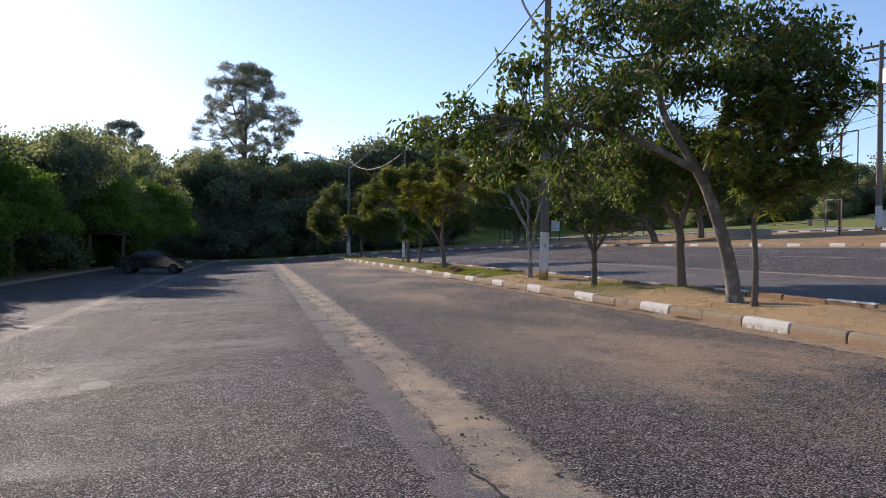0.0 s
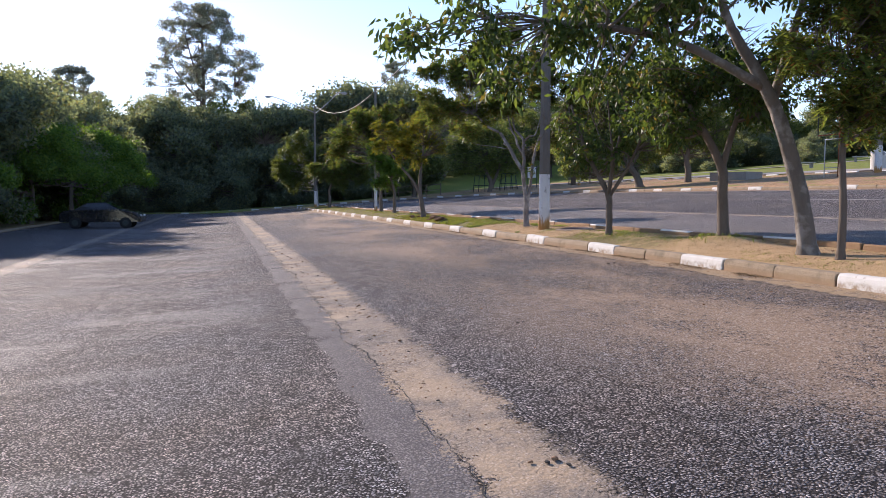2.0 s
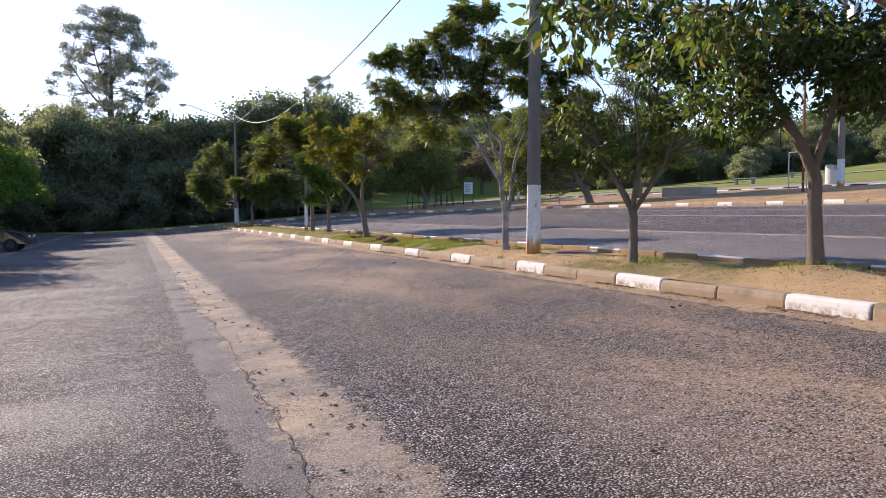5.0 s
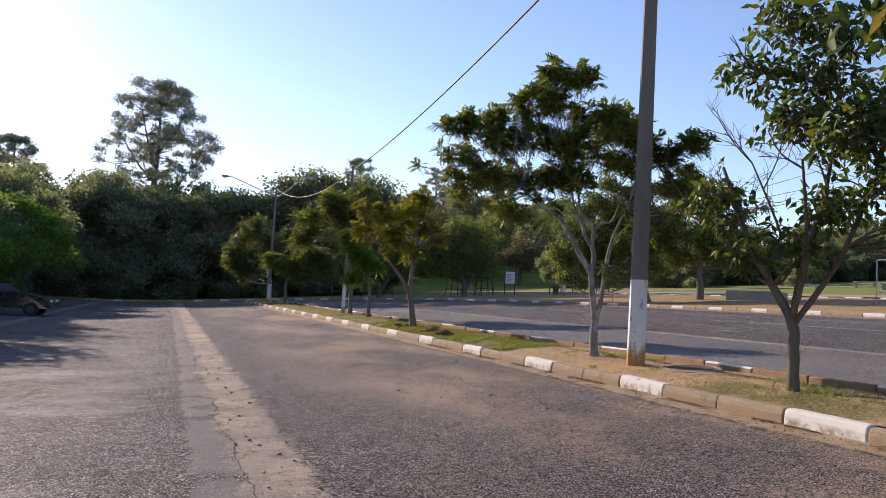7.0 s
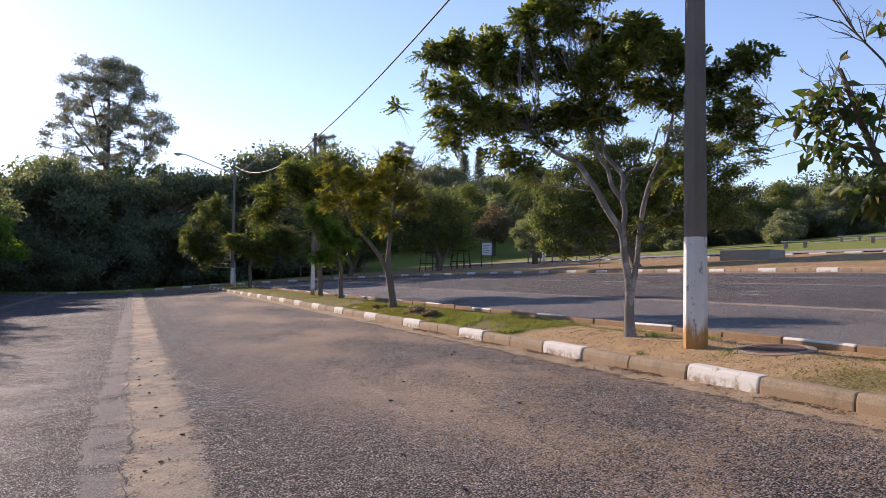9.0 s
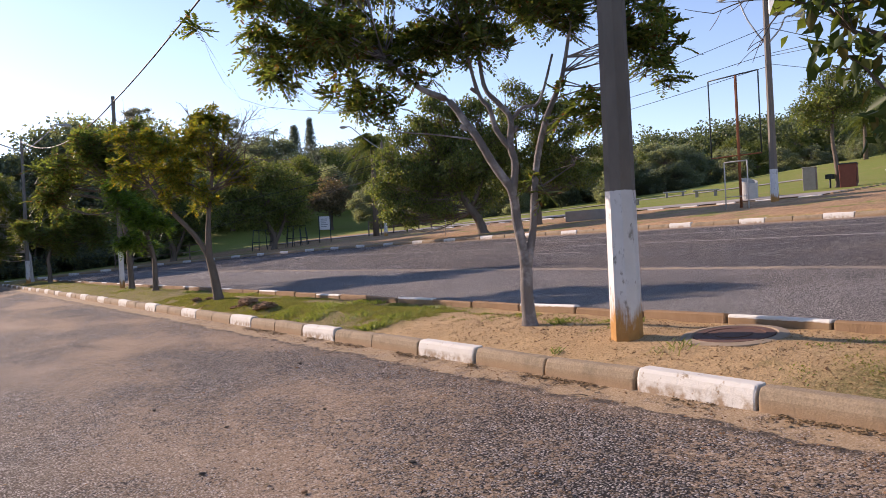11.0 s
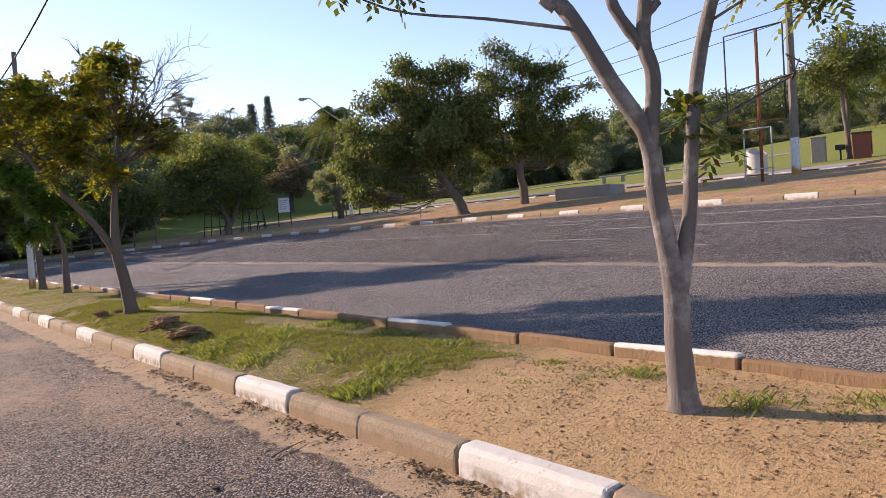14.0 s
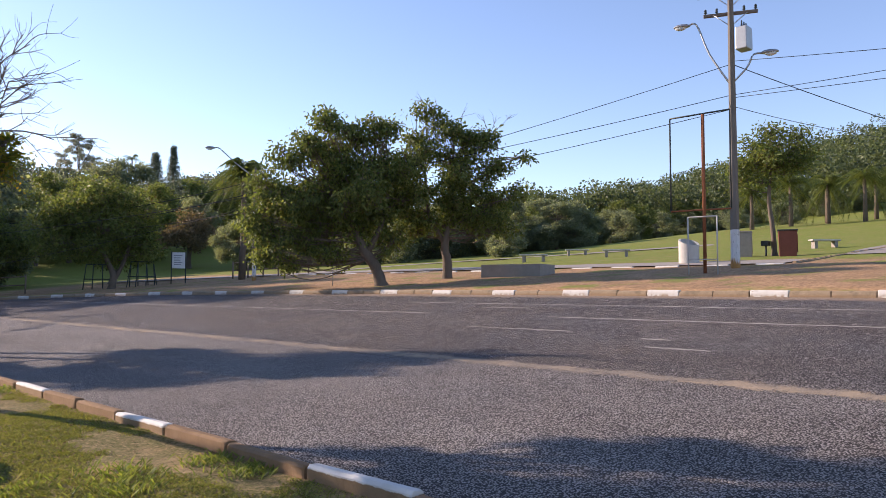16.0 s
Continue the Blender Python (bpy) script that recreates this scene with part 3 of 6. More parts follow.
def grow(name, where, stems, blobs, seed, label, leaf=(0.13, 0.055), per=16, cover=1.1, leaf_mat=None, bark=None, droop=0.3,
         group="", sides=9, bare=0, spread=0.16, clump_flat=0.65, bare_limbs=(), category="tree", limb=0.028, fold=True, twigs=True, feather=None):
    """A tree: stems (each a list of x, y, z, radius from the foot), crown lumps (x, y, z, r) that limbs reach, leafy twigs in them."""
    rng = np.random.default_rng(seed)
    t = thing(name, where, label, category, group)
    bark = bark or M_BARK
    ends = []
    for s in stems:
        pts = bend([p[:3] for p in s], 4)
        rad = np.interp(np.linspace(0, len(s) - 1, len(pts)), range(len(s)), [p[3] for p in s])
        v, f = [], []
        if s[0][2] < 0.05:      # root flare, sunk into the soil
            pts.insert(0, Vector((s[0][0], s[0][1], -0.12)))
            rad = np.insert(rad, 0, rad[0] * 1.45)
            rad[1] *= 1.18
        rad = [r * (1 + (0.07 if len(s) < 6 else 0.02) * math.sin(3.1 * i + seed)) for i, r in enumerate(rad)]
        tube_arrays(pts, rad, sides, v, f)
        mesh_ob("trunk", v, f, bark, t, "", True)
        ends += [(p, r) for p, r in zip(pts[len(pts) // 2:], rad[len(pts) // 2:])]
    v, f = [], []
    centres = []
    lumps = []
    for bx, by, bz, br in blobs:
        if br < 0.28:
            lumps.append((bx, by, bz, br))
            continue
        for _ in range(5):
            d = rng.normal(size=3)
            d *= br * rng.uniform(0.3, 0.8) / np.linalg.norm(d)
            lumps.append((bx + d[0], by + d[1], bz + 0.8 * d[2], br * rng.uniform(0.38, 0.64)))
    for bx, by, bz, br in lumps:
        c = Vector((bx, by, bz))
        p0, r0 = min(ends, key=lambda e: (e[0] - c).length + max(0, e[0].z - c.z + 0.2) * 2)
        r = min(r0 * 0.6, limb * 0.8 + 0.012 * br)
        m = p0.lerp(c, 0.5) + Vector(rng.normal(size=3) * 0.10 * (c - p0).length) + Vector((0, 0, -0.05 * (c - p0).length))
        line = bend([p0, m, c], 4)
        tube_arrays(line, list(np.linspace(r, r * 0.4, len(line))), 6, v, f, False)
        count = max(3, int(cover * 13 * br * br / (leaf[0] * leaf[1]) / per))
        if feather:
            count = max(2, int(cover * 13 * br * br / feather[1] ** 2))
        for _ in range(count):
            q = rng.normal(size=3)
            q *= br * rng.uniform(0.25, 1.35) ** 0.6 / np.linalg.norm(q)
            q[2] *= 0.78
            e = c + Vector(q)
            s0 = line[int(rng.integers(len(line) // 2, len(line)))]
            if twigs:
                k = s0.lerp(e, 0.55) + Vector(rng.normal(size=3) * 0.08 * br)
                tube_arrays([s0, k, e], [r * 0.32, r * 0.2, 0.004], 4, v, f, False)
            centres.append(tuple(e))
    for _ in range(bare):           # leafless twigs above and beside the crown
        bx, by, bz, br = blobs[int(rng.integers(len(blobs)))]
        c = Vector((bx, by, bz))
        d = Vector((rng.normal(), rng.normal(), abs(rng.normal()) * 1.1)).normalized()
        e = c + d * br * rng.uniform(1.2, 2.0)
        k = c.lerp(e, 0.6) + Vector(rng.normal(size=3) * 0.12)
        tube_arrays([c, k, e], [0.014, 0.009, 0.004], 4, v, f, False)
        for _ in range(3):
            e2 = k + (d + Vector(rng.normal(size=3) * 0.5)).normalized() * br * rng.uniform(0.4, 0.9)
            tube_arrays([k, k.lerp(e2, 0.5) + Vector(rng.normal(size=3) * 0.04), e2], [0.008, 0.006, 0.003], 4, v, f, False)
    def fork(p0, p1, r, depth):
        k = p0.lerp(p1, 0.5) + Vector(rng.normal(size=3) * 0.05 * (p1 - p0).length)
        line = bend([p0, k, p1], 3)
        tube_arrays(line, list(np.linspace(r, r * 0.55, len(line))), 5, v, f, False)
        if depth:
            ln = (p1 - p0).length
            for _ in range(4):
                b = line[int(rng.integers(2, len(line)))]
                d = ((p1 - p0).normalized() + Vector(rng.normal(size=3) * 0.55)).normalized()
                fork(b, b + d * ln * rng.uniform(0.4, 0.75), r * 0.55, depth - 1)
    for p0, p1, r in bare_limbs:
        fork(Vector(p0), Vector(p1), r, 3)
    mesh_ob("branchwork", v, f, bark, t, "", True)
    sp = rng.uniform(0.5, 1.15, len(centres)) * spread
    if feather:
        sprays("crown", centres, feather, leaf_mat or M_LEAF_D, t, rng, droop)
    else:
        leaves("crown", centres, sp, per, leaf, leaf_mat or M_LEAF_D, t, rng, droop, fold, clump_flat)
    return t


# ---- ground, road, median ----
def paved():
    ys = [-60 + i for i in range(139)]
    n = 36
    v, f = [], []
    for y in ys:
        x1 = edge_x(y)
        for i in range(n + 1):
            x = -17.0 + (x1 + 17.0) * i / n
            v.append((x, y, level(x, y)))
    for j in range(len(ys) - 1):
        for i in range(n):
            a = j * (n + 1) + i
            f.append((a, a + 1, a + n + 2, a + n + 1))
    return tagged(mesh_ob("road", v, f, M_ASPHALT, None, "", True), "worn grey-brown asphalt of car park and road, dusty with soil", "road", "", "structure")


def open_ground():
    k = Nodes("park_ground", 0.95, 0.1)
    dirt = k.mix(k.noise(1.6, 6, 0.65), (0.34, 0.20, 0.11), (0.62, 0.385, 0.215))
    dirt = k.mix(k.ramp(k.noise(0.9, 6, 0.7), [(0.42, 0.35), (0.58, 0.0)]), dirt, (0.20, 0.15, 0.085))
    dirt = k.mix(k.ramp(k.noise(9, 5, 0.7), [(0.4, 0.6), (0.6, 0.0)]), dirt, (0.12, 0.08, 0.045))
    green = k.mix(k.noise(3, 6), (0.12, 0.155, 0.03), (0.24, 0.26, 0.06))
    green = k.mix(k.ramp(k.noise(0.25, 5), [(0.45, 0.0), (0.7, 0.5)]), green, (0.23, 0.21, 0.07))
    x, y = k.axis(0), k.axis(1)
    lawn = k.math("MULTIPLY", k.band(k.math("ADD", x, k.math("MULTIPLY", k.noise(0.3, 4), 6.0)), 31, 34, 900, 999), k.ramp(k.noise(0.8, 5), [(0.2, 0.2), (0.45, 1.0)]))
    patch = k.ramp(k.noise(0.55, 6, 0.66), [(0.53, 0.0), (0.64, 0.85)])
    far = k.band(k.math("SUBTRACT", y, k.math("MULTIPLY", x, 0.2)), 66, 74, 900, 999)
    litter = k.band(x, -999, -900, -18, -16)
    c = k.mix(k.math("MAXIMUM", k.math("MAXIMUM", lawn, patch), far), dirt, green)
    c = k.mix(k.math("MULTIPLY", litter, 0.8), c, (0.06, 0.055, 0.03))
    k.color(c)
    k.bump(k.noise(6, 6, 0.7), 0.8, 0.05)
    ys = [-400, -250, -160, -100] + [-60 + 2 * i for i in range(69)] + [78.01 + 4 * i for i in range(30)] + [200, 230, 270, 330, 420, 600, 900, 1500]
    left = [-1500, -900, -500, -300, -200, -140, -100, -70, -50, -38, -30, -24, -20, -17.12]
    right = [0.12, 1.2, 3, 5, 7, 9, 12, 15, 19, 23, 28, 34, 41, 49, 58, 68, 80, 95, 112, 130, 150, 180, 220, 280, 380, 600, 1000, 1600]
    rng = np.random.default_rng(4)
    v, f = [], []
    for y in ys:
        x1 = edge_x(max(-60, y))
        row = [(x, 0.10) for x in left] + [(-17.1 + (x1 + 17.2) * q / 12, -0.10) for q in range(13)] + [(x1 + x, 0.115) for x in right]
        for i, (x, dz) in enumerate(row):
            b = rng.uniform(-0.03, 0.05) if dz > 0.09 and x not in (-17.12, x1 + 0.12) else 0
            v.append((x, y, level(x, y) + dz + b))
    n = len(left) + 13 + len(right)
    for j in range(len(ys) - 1):
        for i in range(n - 1):
            a = j * n + i
            f.append((a, a + 1, a + n + 1, a + n))
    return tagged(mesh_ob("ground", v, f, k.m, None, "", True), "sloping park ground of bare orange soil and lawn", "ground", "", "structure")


paved()
open_ground()
MED_END = 68.6
MOUNDS = [(1.35, 6.76, 0.8, 0.10), (0.62, 21.5, 0.26, 0.07), (0.50, 20.4, 0.24, 0.07), (0.5, 24.4, 0.12, 0.07), (0.3, 23.4, 0.1, 0.05), (1.1, 2.4, 0.7, 0.08), (1.3, -1.0, 0.9, 0.1)]


def soil_h(x, y):
    h = 0.135 + 0.05 * smooth(0.15, 0.7, x) - 0.065 * smooth(1.1, 1.8, x)
    h += 0.018 * noise.noise((x * 2.1, y * 1.7, 0.3)) + 0.010 * noise.noise((x * 7, y * 6, 2.0))
    for mx, my, r, mh in MOUNDS:
        d = math.hypot(x - mx, y - my) / r
        if d < 2:
            h += mh * math.exp(-d * d * 1.6)
    return h


def median():
    v, f = [], []
    n = 16
    ys = [-14 + 0.14 * i for i in range(int((MED_END + 14) / 0.14) + 1)]
    for y in ys:
        for i in range(n + 1):
            x = 0.13 + 1.775 * i / n
            v.append((x, y, level(x, y) + soil_h(x, y)))
    for j in range(len(ys) - 1):
        for i in range(n):
            a = j * (n + 1) + i
            f.append((a, a + 1, a + n + 2, a + n + 1))
    return tagged(mesh_ob("median_soil", v, f, M_MEDIAN, None, "", True), "median of trodden orange soil with patches of grass", "ground", "", "structure")


median()


def strip(name, x0, x1, y0, y1, material, label, rag=0.05, seed=1, lift=0.006, wander=0.0, step=0.35):
    rng = np.random.default_rng(seed)
    v, f = [], []
    ys = np.arange(y0, y1, step)
    for y in ys:
        w = wander * math.sin(y * 0.13) + wander * 0.6 * math.sin(y * 0.31 + 1)
        a, b = x0 + w + rng.normal() * rag, x1 + w + rng.normal() * rag
        for i in range(4):
            x = a + (b - a) * i / 3
            v.append((x, y, level(x, y) + (lift if 0 < i < 3 else -0.004)))
    for j in range(len(ys) - 1):
        for i in range(3):
            a = j * 4 + i
            f.append((a, a + 1, a + 5, a + 4))
    return tagged(mesh_ob(name, v, f, material, None, "", True), label, "road marking", "", "structure")


strip("lane_line", 11.0, 11.13, -30, 23.2, M_LINE, "faded white lane line", 0.015, 9, 0.004)
strip("lane_line", 11.0, 11.13, 26.5, 52, M_LINE, "faded white lane line", 0.03, 10, 0.004)
strip("lane_line", 13.2, 13.31, 16, 30, M_LINE, "faded white lane line", 0.03, 11, 0.004)
for gy, gx, ln in ((21.5, 9.3, 2.4), (18.6, 8.2, 1.0), (24.7, 12.4, 1.6), (19.5, 8.9, 0.5)):
    strip("paint_dash", gx, gx + 0.09, gy, gy + ln, M_LINE, "worn dash of road paint", 0.02, 15, 0.004, step=0.12)


def crack():
    """The open crack along the trench."""
    rng = np.random.default_rng(8)
    v, f, x = [], [], -5.48
    ys = np.arange(-6, 40, 0.06)
    for y in ys:
        x += rng.normal() * 0.014 - (x + 5.48) * 0.08
        w = (0.004 + 0.02 * max(0, noise.noise((y * 0.8, 3, 1)))) * rng.uniform(0.35, 1.3)
        v += [(x - w, y, level(x, y) + 0.0075), (x + w, y, level(x, y) + 0.0075)]
    for j in range(len(ys) - 1):
        f.append((2 * j, 2 * j + 1, 2 * j + 3, 2 * j + 2))
    tagged(mesh_ob("crack", v, f, M_RUBBER, None), "dark open crack along the trench fill", "crack", "", "structure")


crack()


def oil_stain(x, y, rx, ry):
    v, f, n = [(x, y, level(x, y) + 0.004)], [], 40
    for i in range(n):
        a = 2 * math.pi * i / n
        k = 0.85 + 0.35 * noise.noise((math.cos(a) * 1.7, math.sin(a) * 1.7, 4.0))
        px, py = x + rx * k * math.cos(a), y + ry * k * math.sin(a)
        v.append((px, py, level(px, py) + 0.004))
        f.append((0, 1 + i, 1 + (i + 1) % n))
    tagged(mesh_ob("oil_stain", v, f, plain("oily_asphalt", (0.03, 0.03, 0.034), (0.085, 0.082, 0.085), 0.75, 60, bump=1.0)), "dark oil stain on the asphalt", "stain", "", "structure")


oil_stain(-8.94, 3.4, 0.2, 0.42)


# ---- poles, wires, lamps ----
def street_light(parent, base, tip, lens_drop=0.05):
    b, e = Vector(base), Vector(tip)
    d = (e - b)
    flat = Vector((d.x, d.y, 0)).normalized()
    arm = tube("lamp_arm", bend([b, b.lerp(e, 0.5) + Vector((0, 0, 0.05)), e - flat * 0.3 - Vector((0, 0, 0.02)), e], 5), 0.035, M_STEEL, parent, 8, "curved steel lamp arm")
    bm = bmesh.new()
    bmesh.ops.create_uvsphere(bm, u_segments=14, v_segments=8, radius=1)
    ang = math.atan2(flat.y, flat.x)
    for v in bm.verts:
        v.co = (v.co.x * 0.30, v.co.y * 0.15, v.co.z * (0.10 if v.co.z > 0 else 0.05))
    bmesh.ops.transform(bm, matrix=Matrix.Translation(e + flat * 0.22) @ Matrix.Rotation(ang, 4, "Z"), verts=bm.verts)
    head = part("lamp_head", bm, M_STEEL, parent, "pale metal cobra-head lamp")
    bm = bmesh.new()
    bmesh.ops.create_uvsphere(bm, u_segments=12, v_segments=6, radius=1)
    for v in bm.verts:
        v.co = (v.co.x * 0.2 + 0.04, v.co.y * 0.12, v.co.z * 0.09 - 0.035)
    bmesh.ops.transform(bm, matrix=Matrix.Translation(e + flat * 0.22) @ Matrix.Rotation(ang, 4, "Z"), verts=bm.verts)
    part("lamp_glass", bm, M_GLASSY, head)


def utility_pole(where, height, r0, r1, label, sides=8, material=None, cross=True, lights=(), transformer=False, along=0.0, arms=None):
    p = thing("utility_pole", where, label, "utility pole")
    v, f = [], []
    n = 12
    tube_arrays([Vector((0, 0, -0.3 + (height + 0.3) * i / n)) for i in range(n + 1)], [r0 + (r1 - r0) * i / n for i in range(n + 1)], sides, v, f)
    mesh_ob("shaft", v, f, material or M_POLE, p)
    if cross:
        c, s = math.cos(along), math.sin(along)
        for z, ln in ((height - 0.25, 1.1), (height - 0.95, 0.9)):
            bm = box_bm(-ln, ln, -0.05, 0.05, z, z + 0.11, 0.01)
            bmesh.ops.transform(bm, matrix=Matrix.Rotation(along, 4, "Z") @ Matrix.Translation((0, r1 + 0.05, 0)), verts=bm.verts)
            part("crossarm", bm, M_WOODPOST, p, "grey wooden crossarm")
            for k in (-0.92, -0.5, 0.5, 0.92):
                bm = bmesh.new()
                for zz, rr in ((0.14, 0.03), (0.19, 0.055), (0.23, 0.04), (0.27, 0.05)):
                    bmesh.ops.create_cone(bm, cap_ends=True, segments=10, radius1=rr, radius2=rr * 0.7, depth=0.05,
                                          matrix=Matrix.Translation((c * ln * k - s * (r1 + 0.05), s * ln * k + c * (r1 + 0.05), z + zz)))
                part("insulator", bm, M_DARKSTEEL, p, "dark ceramic insulator")
            for k in (-1, 1):
                tube("brace", [(c * 0.55 * k, s * 0.55 * k, z), (0, 0, z - 0.45)], 0.014, M_STEEL, p, 6)
    if transformer:
        bm = box_bm(-0.26, 0.26, -0.2, 0.2, height - 2.3, height - 1.5, 0.03)
        bmesh.ops.transform(bm, matrix=Matrix.Translation((0.16, -0.38, 0)), verts=bm.verts)
        tr = part("transformer", bm, M_STEEL, p, "pale grey pole transformer with fins")
        for k in range(5):
            bm = box_bm(0.43, 0.52, -0.54 + k * 0.08, -0.51 + k * 0.08, height - 2.2, height - 1.65)
            part("fin", bm, M_STEEL, tr)
        for k in (-0.1, 0.1, 0.28):
            tube("bushing", [(0.1 + k, -0.38, height - 1.5), (0.1 + k, -0.38, height - 1.28)], [0.04, 0.02], M_DARKSTEEL, tr, 8)
    for base, tip in lights:
        street_light(p, base, tip)
    return p


def wire(a, b, sag, label, r=0.012, category="cable"):
    a, b = Vector(a), Vector(b)
    pts = []
    for i in range(25):
        t = i / 24
        q = a.lerp(b, t)
        q.z -= sag * 4 * t * (1 - t)
        pts.append(q)
    ob = tube("cable", pts, r, M_CABLE, None, 5)
    return tagged(ob, label, category, "overhead cables")


z1 = level(0.80, 12.74) + 0.15
P1 = (0.80, 12.74, z1)
utility_pole(P1, 9.6, 0.145, 0.085, "grey concrete lamp pole, whitewashed and rust-stained at its foot", 8, None, True,
             (((0, 0, 6.7), (-1.2, 0.5, 8.6)), ((0, 0, 6.7), (1.2, -0.6, 8.4))))
z2 = level(24.3, 24.93) + 0.1
utility_pole((24.3, 24.93, z2), 9.95, 0.17, 0.10, "concrete utility pole with crossarms, transformer and two lamps", 8, None, True,
             (((0, 0, 6.4), (-0.4, 1.39, 8.8)), ((0, 0, 6.5), (0.31, -0.96, 7.45))), True, -1.13)
z4 = level(0.65, 57) + 0.15
utility_pole((0.65, 57.0, z4), 8.4, 0.12, 0.07, "distant concrete lamp pole with two curved arms", 8, None, False,
             (((0, 0, 7.7), (-3.4, 0.25, 8.85)), ((0, 0, 7.6), (2.1, -0.35, 9.3))))
z5 = level(22.1, 52.3) + 0.1
utility_pole((22.1, 52.3, z5), 6.6, 0.13, 0.08, "slim concrete street lamp with a whitewashed foot", 8, None, False, (((0, 0, 6.0), (-2.0, 1.25, 7.7)),))
z3 = level(1.3, 35.6) + 0.15
utility_pole((1.3, 35.6, z3), 6.7, 0.09, 0.06, "slim grey concrete cable pole half hidden by foliage", 8, None, False)
wire((P1[0], P1[1], z1 + 8.0), (1.3, 35.6, z3 + 6.5), 0.35, "thick black overhead cable along the median", 0.022)
wire((1.3, 35.6, z3 + 6.5), (0.65, 57, z4 + 8.3), 0.9, "thick black overhead cable along the median", 0.022)
wire((P1[0], P1[1], z1 + 8.2), (0.9, -30, z1 + 8.5), 0.8, "thick black overhead cable along the median", 0.02)
for h, tx, ty, th, sg in ((7.2, 6, 72, z2 - 3.7, 1.0), (6.1, 2, 66, z2 - 1.9, 1.0), (5.6, 12, 75, z2 - 0.5, 1.0)):
    wire((24.3, 24.93, z2 + h), (tx, ty, th + 3.0), sg, "black overhead cable from the transformer pole")
for h, ty, th, sg in ((7.3, -15, 5.4, 0.5), (6.1, -16, 9.0, 0.6), (6.0, -18, 7.4, 0.6), (9.6, -20, 13.0, 0.5), (9.7, -14, 12.5, 0.5)):
    wire((24.3, 24.93, z2 + h), (31, ty, z2 + th), sg, "black overhead cable from the transformer pole", 0.011)
wire((24.3, 24.93, z2 + 7.2), (48, 14, z2 + 4.1), 0.5, "black overhead cable from the transformer pole", 0.016)
wire((24.3, 24.93, z2 + 5.7), (50, 18, z2 + 7.6), 0.8, "black overhead cable from the transformer pole", 0.011)
for k in (0, 0.7):
    wire((22.1, 52.3, z5 + 5.9 - k), (2, 78, 6.0 - k), 1.5, "thin cable from the street lamp to the woods", 0.02)


# ---- median trees ----
def on_median(x, y):
    return (x, y, level(x, y) + soil_h(x, y))


grow("tree", on_median(0.87, 4.36),
     [[(0, 0, 0, 0.135), (-0.15, 0.02, 0.81, 0.11), (-0.48, 0.06, 1.78, 0.095), (-0.79, 0.1, 2.35, 0.08), (-1.3, 0.2, 3.2, 0.055), (-1.5, 0.2, 4.4, 0.035)],
      [(-0.70, 0.09, 2.2, 0.065), (-2.04, 0.27, 2.79, 0.05), (-3.6, 0.48, 2.95, 0.03)],
      [(-0.60, 0.08, 2.0, 0.065), (-0.2, 0.1, 3.2, 0.05), (0.2, -0.05, 4.4, 0.03)]],
     [(-5.4, 0.72, 2.66, 0.38), (-4.63, 0.61, 2.83, 0.54), (-3.71, 0.49, 3.75, 0.55), (-3.5, 0.46, 2.92, 0.62), (-2.47, 0.32, 4.4, 0.85), (-2.25, 0.3, 3.25, 0.7), (-1.09, 0.14, 4.9, 0.9),
      (0.24, -0.03, 4.8, 1.0), (1.18, -0.15, 4.38, 0.75), (-0.05, 0.01, 3.8, 0.75), (-1.17, 0.15, 3.75, 0.7), (-4.15, 0.55, 2.35, 0.42), (-3.01, 0.39, 2.3, 0.42),
      (0.6, 1.1, 4.4, 0.8), (-1.6, -0.9, 4.4, 0.8), (0.3, -1.2, 3.9, 0.8), (-0.8, 1.5, 4.2, 0.7), (-2.6, -0.6, 3.4, 0.6), (-2.8, 1.3, 3.6, 0.6)],
     11, "wide-crowned tree with large drooping dark leaves on a leaning grey trunk", (0.135, 0.06), 16, 0.78, M_LEAF_A, M_BARK_P, 0.75, "median trees", bare=4, spread=0.17)
grow("tree", on_median(0.73, 3.67),
     [[(0, 0, 0, 0.055), (0.01, 0, 0.7, 0.045), (-0.02, 0.01, 1.45, 0.04), (0.1, -0.1, 2.2, 0.025)]],
     [(0.39, -0.3, 2.42, 0.75), (-0.06, 0.04, 2.15, 0.55), (0.78, -0.59, 1.95, 0.48), (0.27, -0.21, 1.75, 0.45), (0.7, -0.54, 2.85, 0.55), (0.1, -0.5, 3.0, 0.6), (-0.5, 0.3, 2.55, 0.5), (0.2, 0.0, 3.45, 0.55), (0.95, -0.7, 3.4, 0.5), (-0.25, 0.2, 3.2, 0.45)],
     12, "slender young tree with dense feathery dark foliage", (0.11, 0.04), 18, 0.36, M_LEAF_D, M_BARK, 0.35, "median trees", bare=8, spread=0.16, feather=FEATHER)
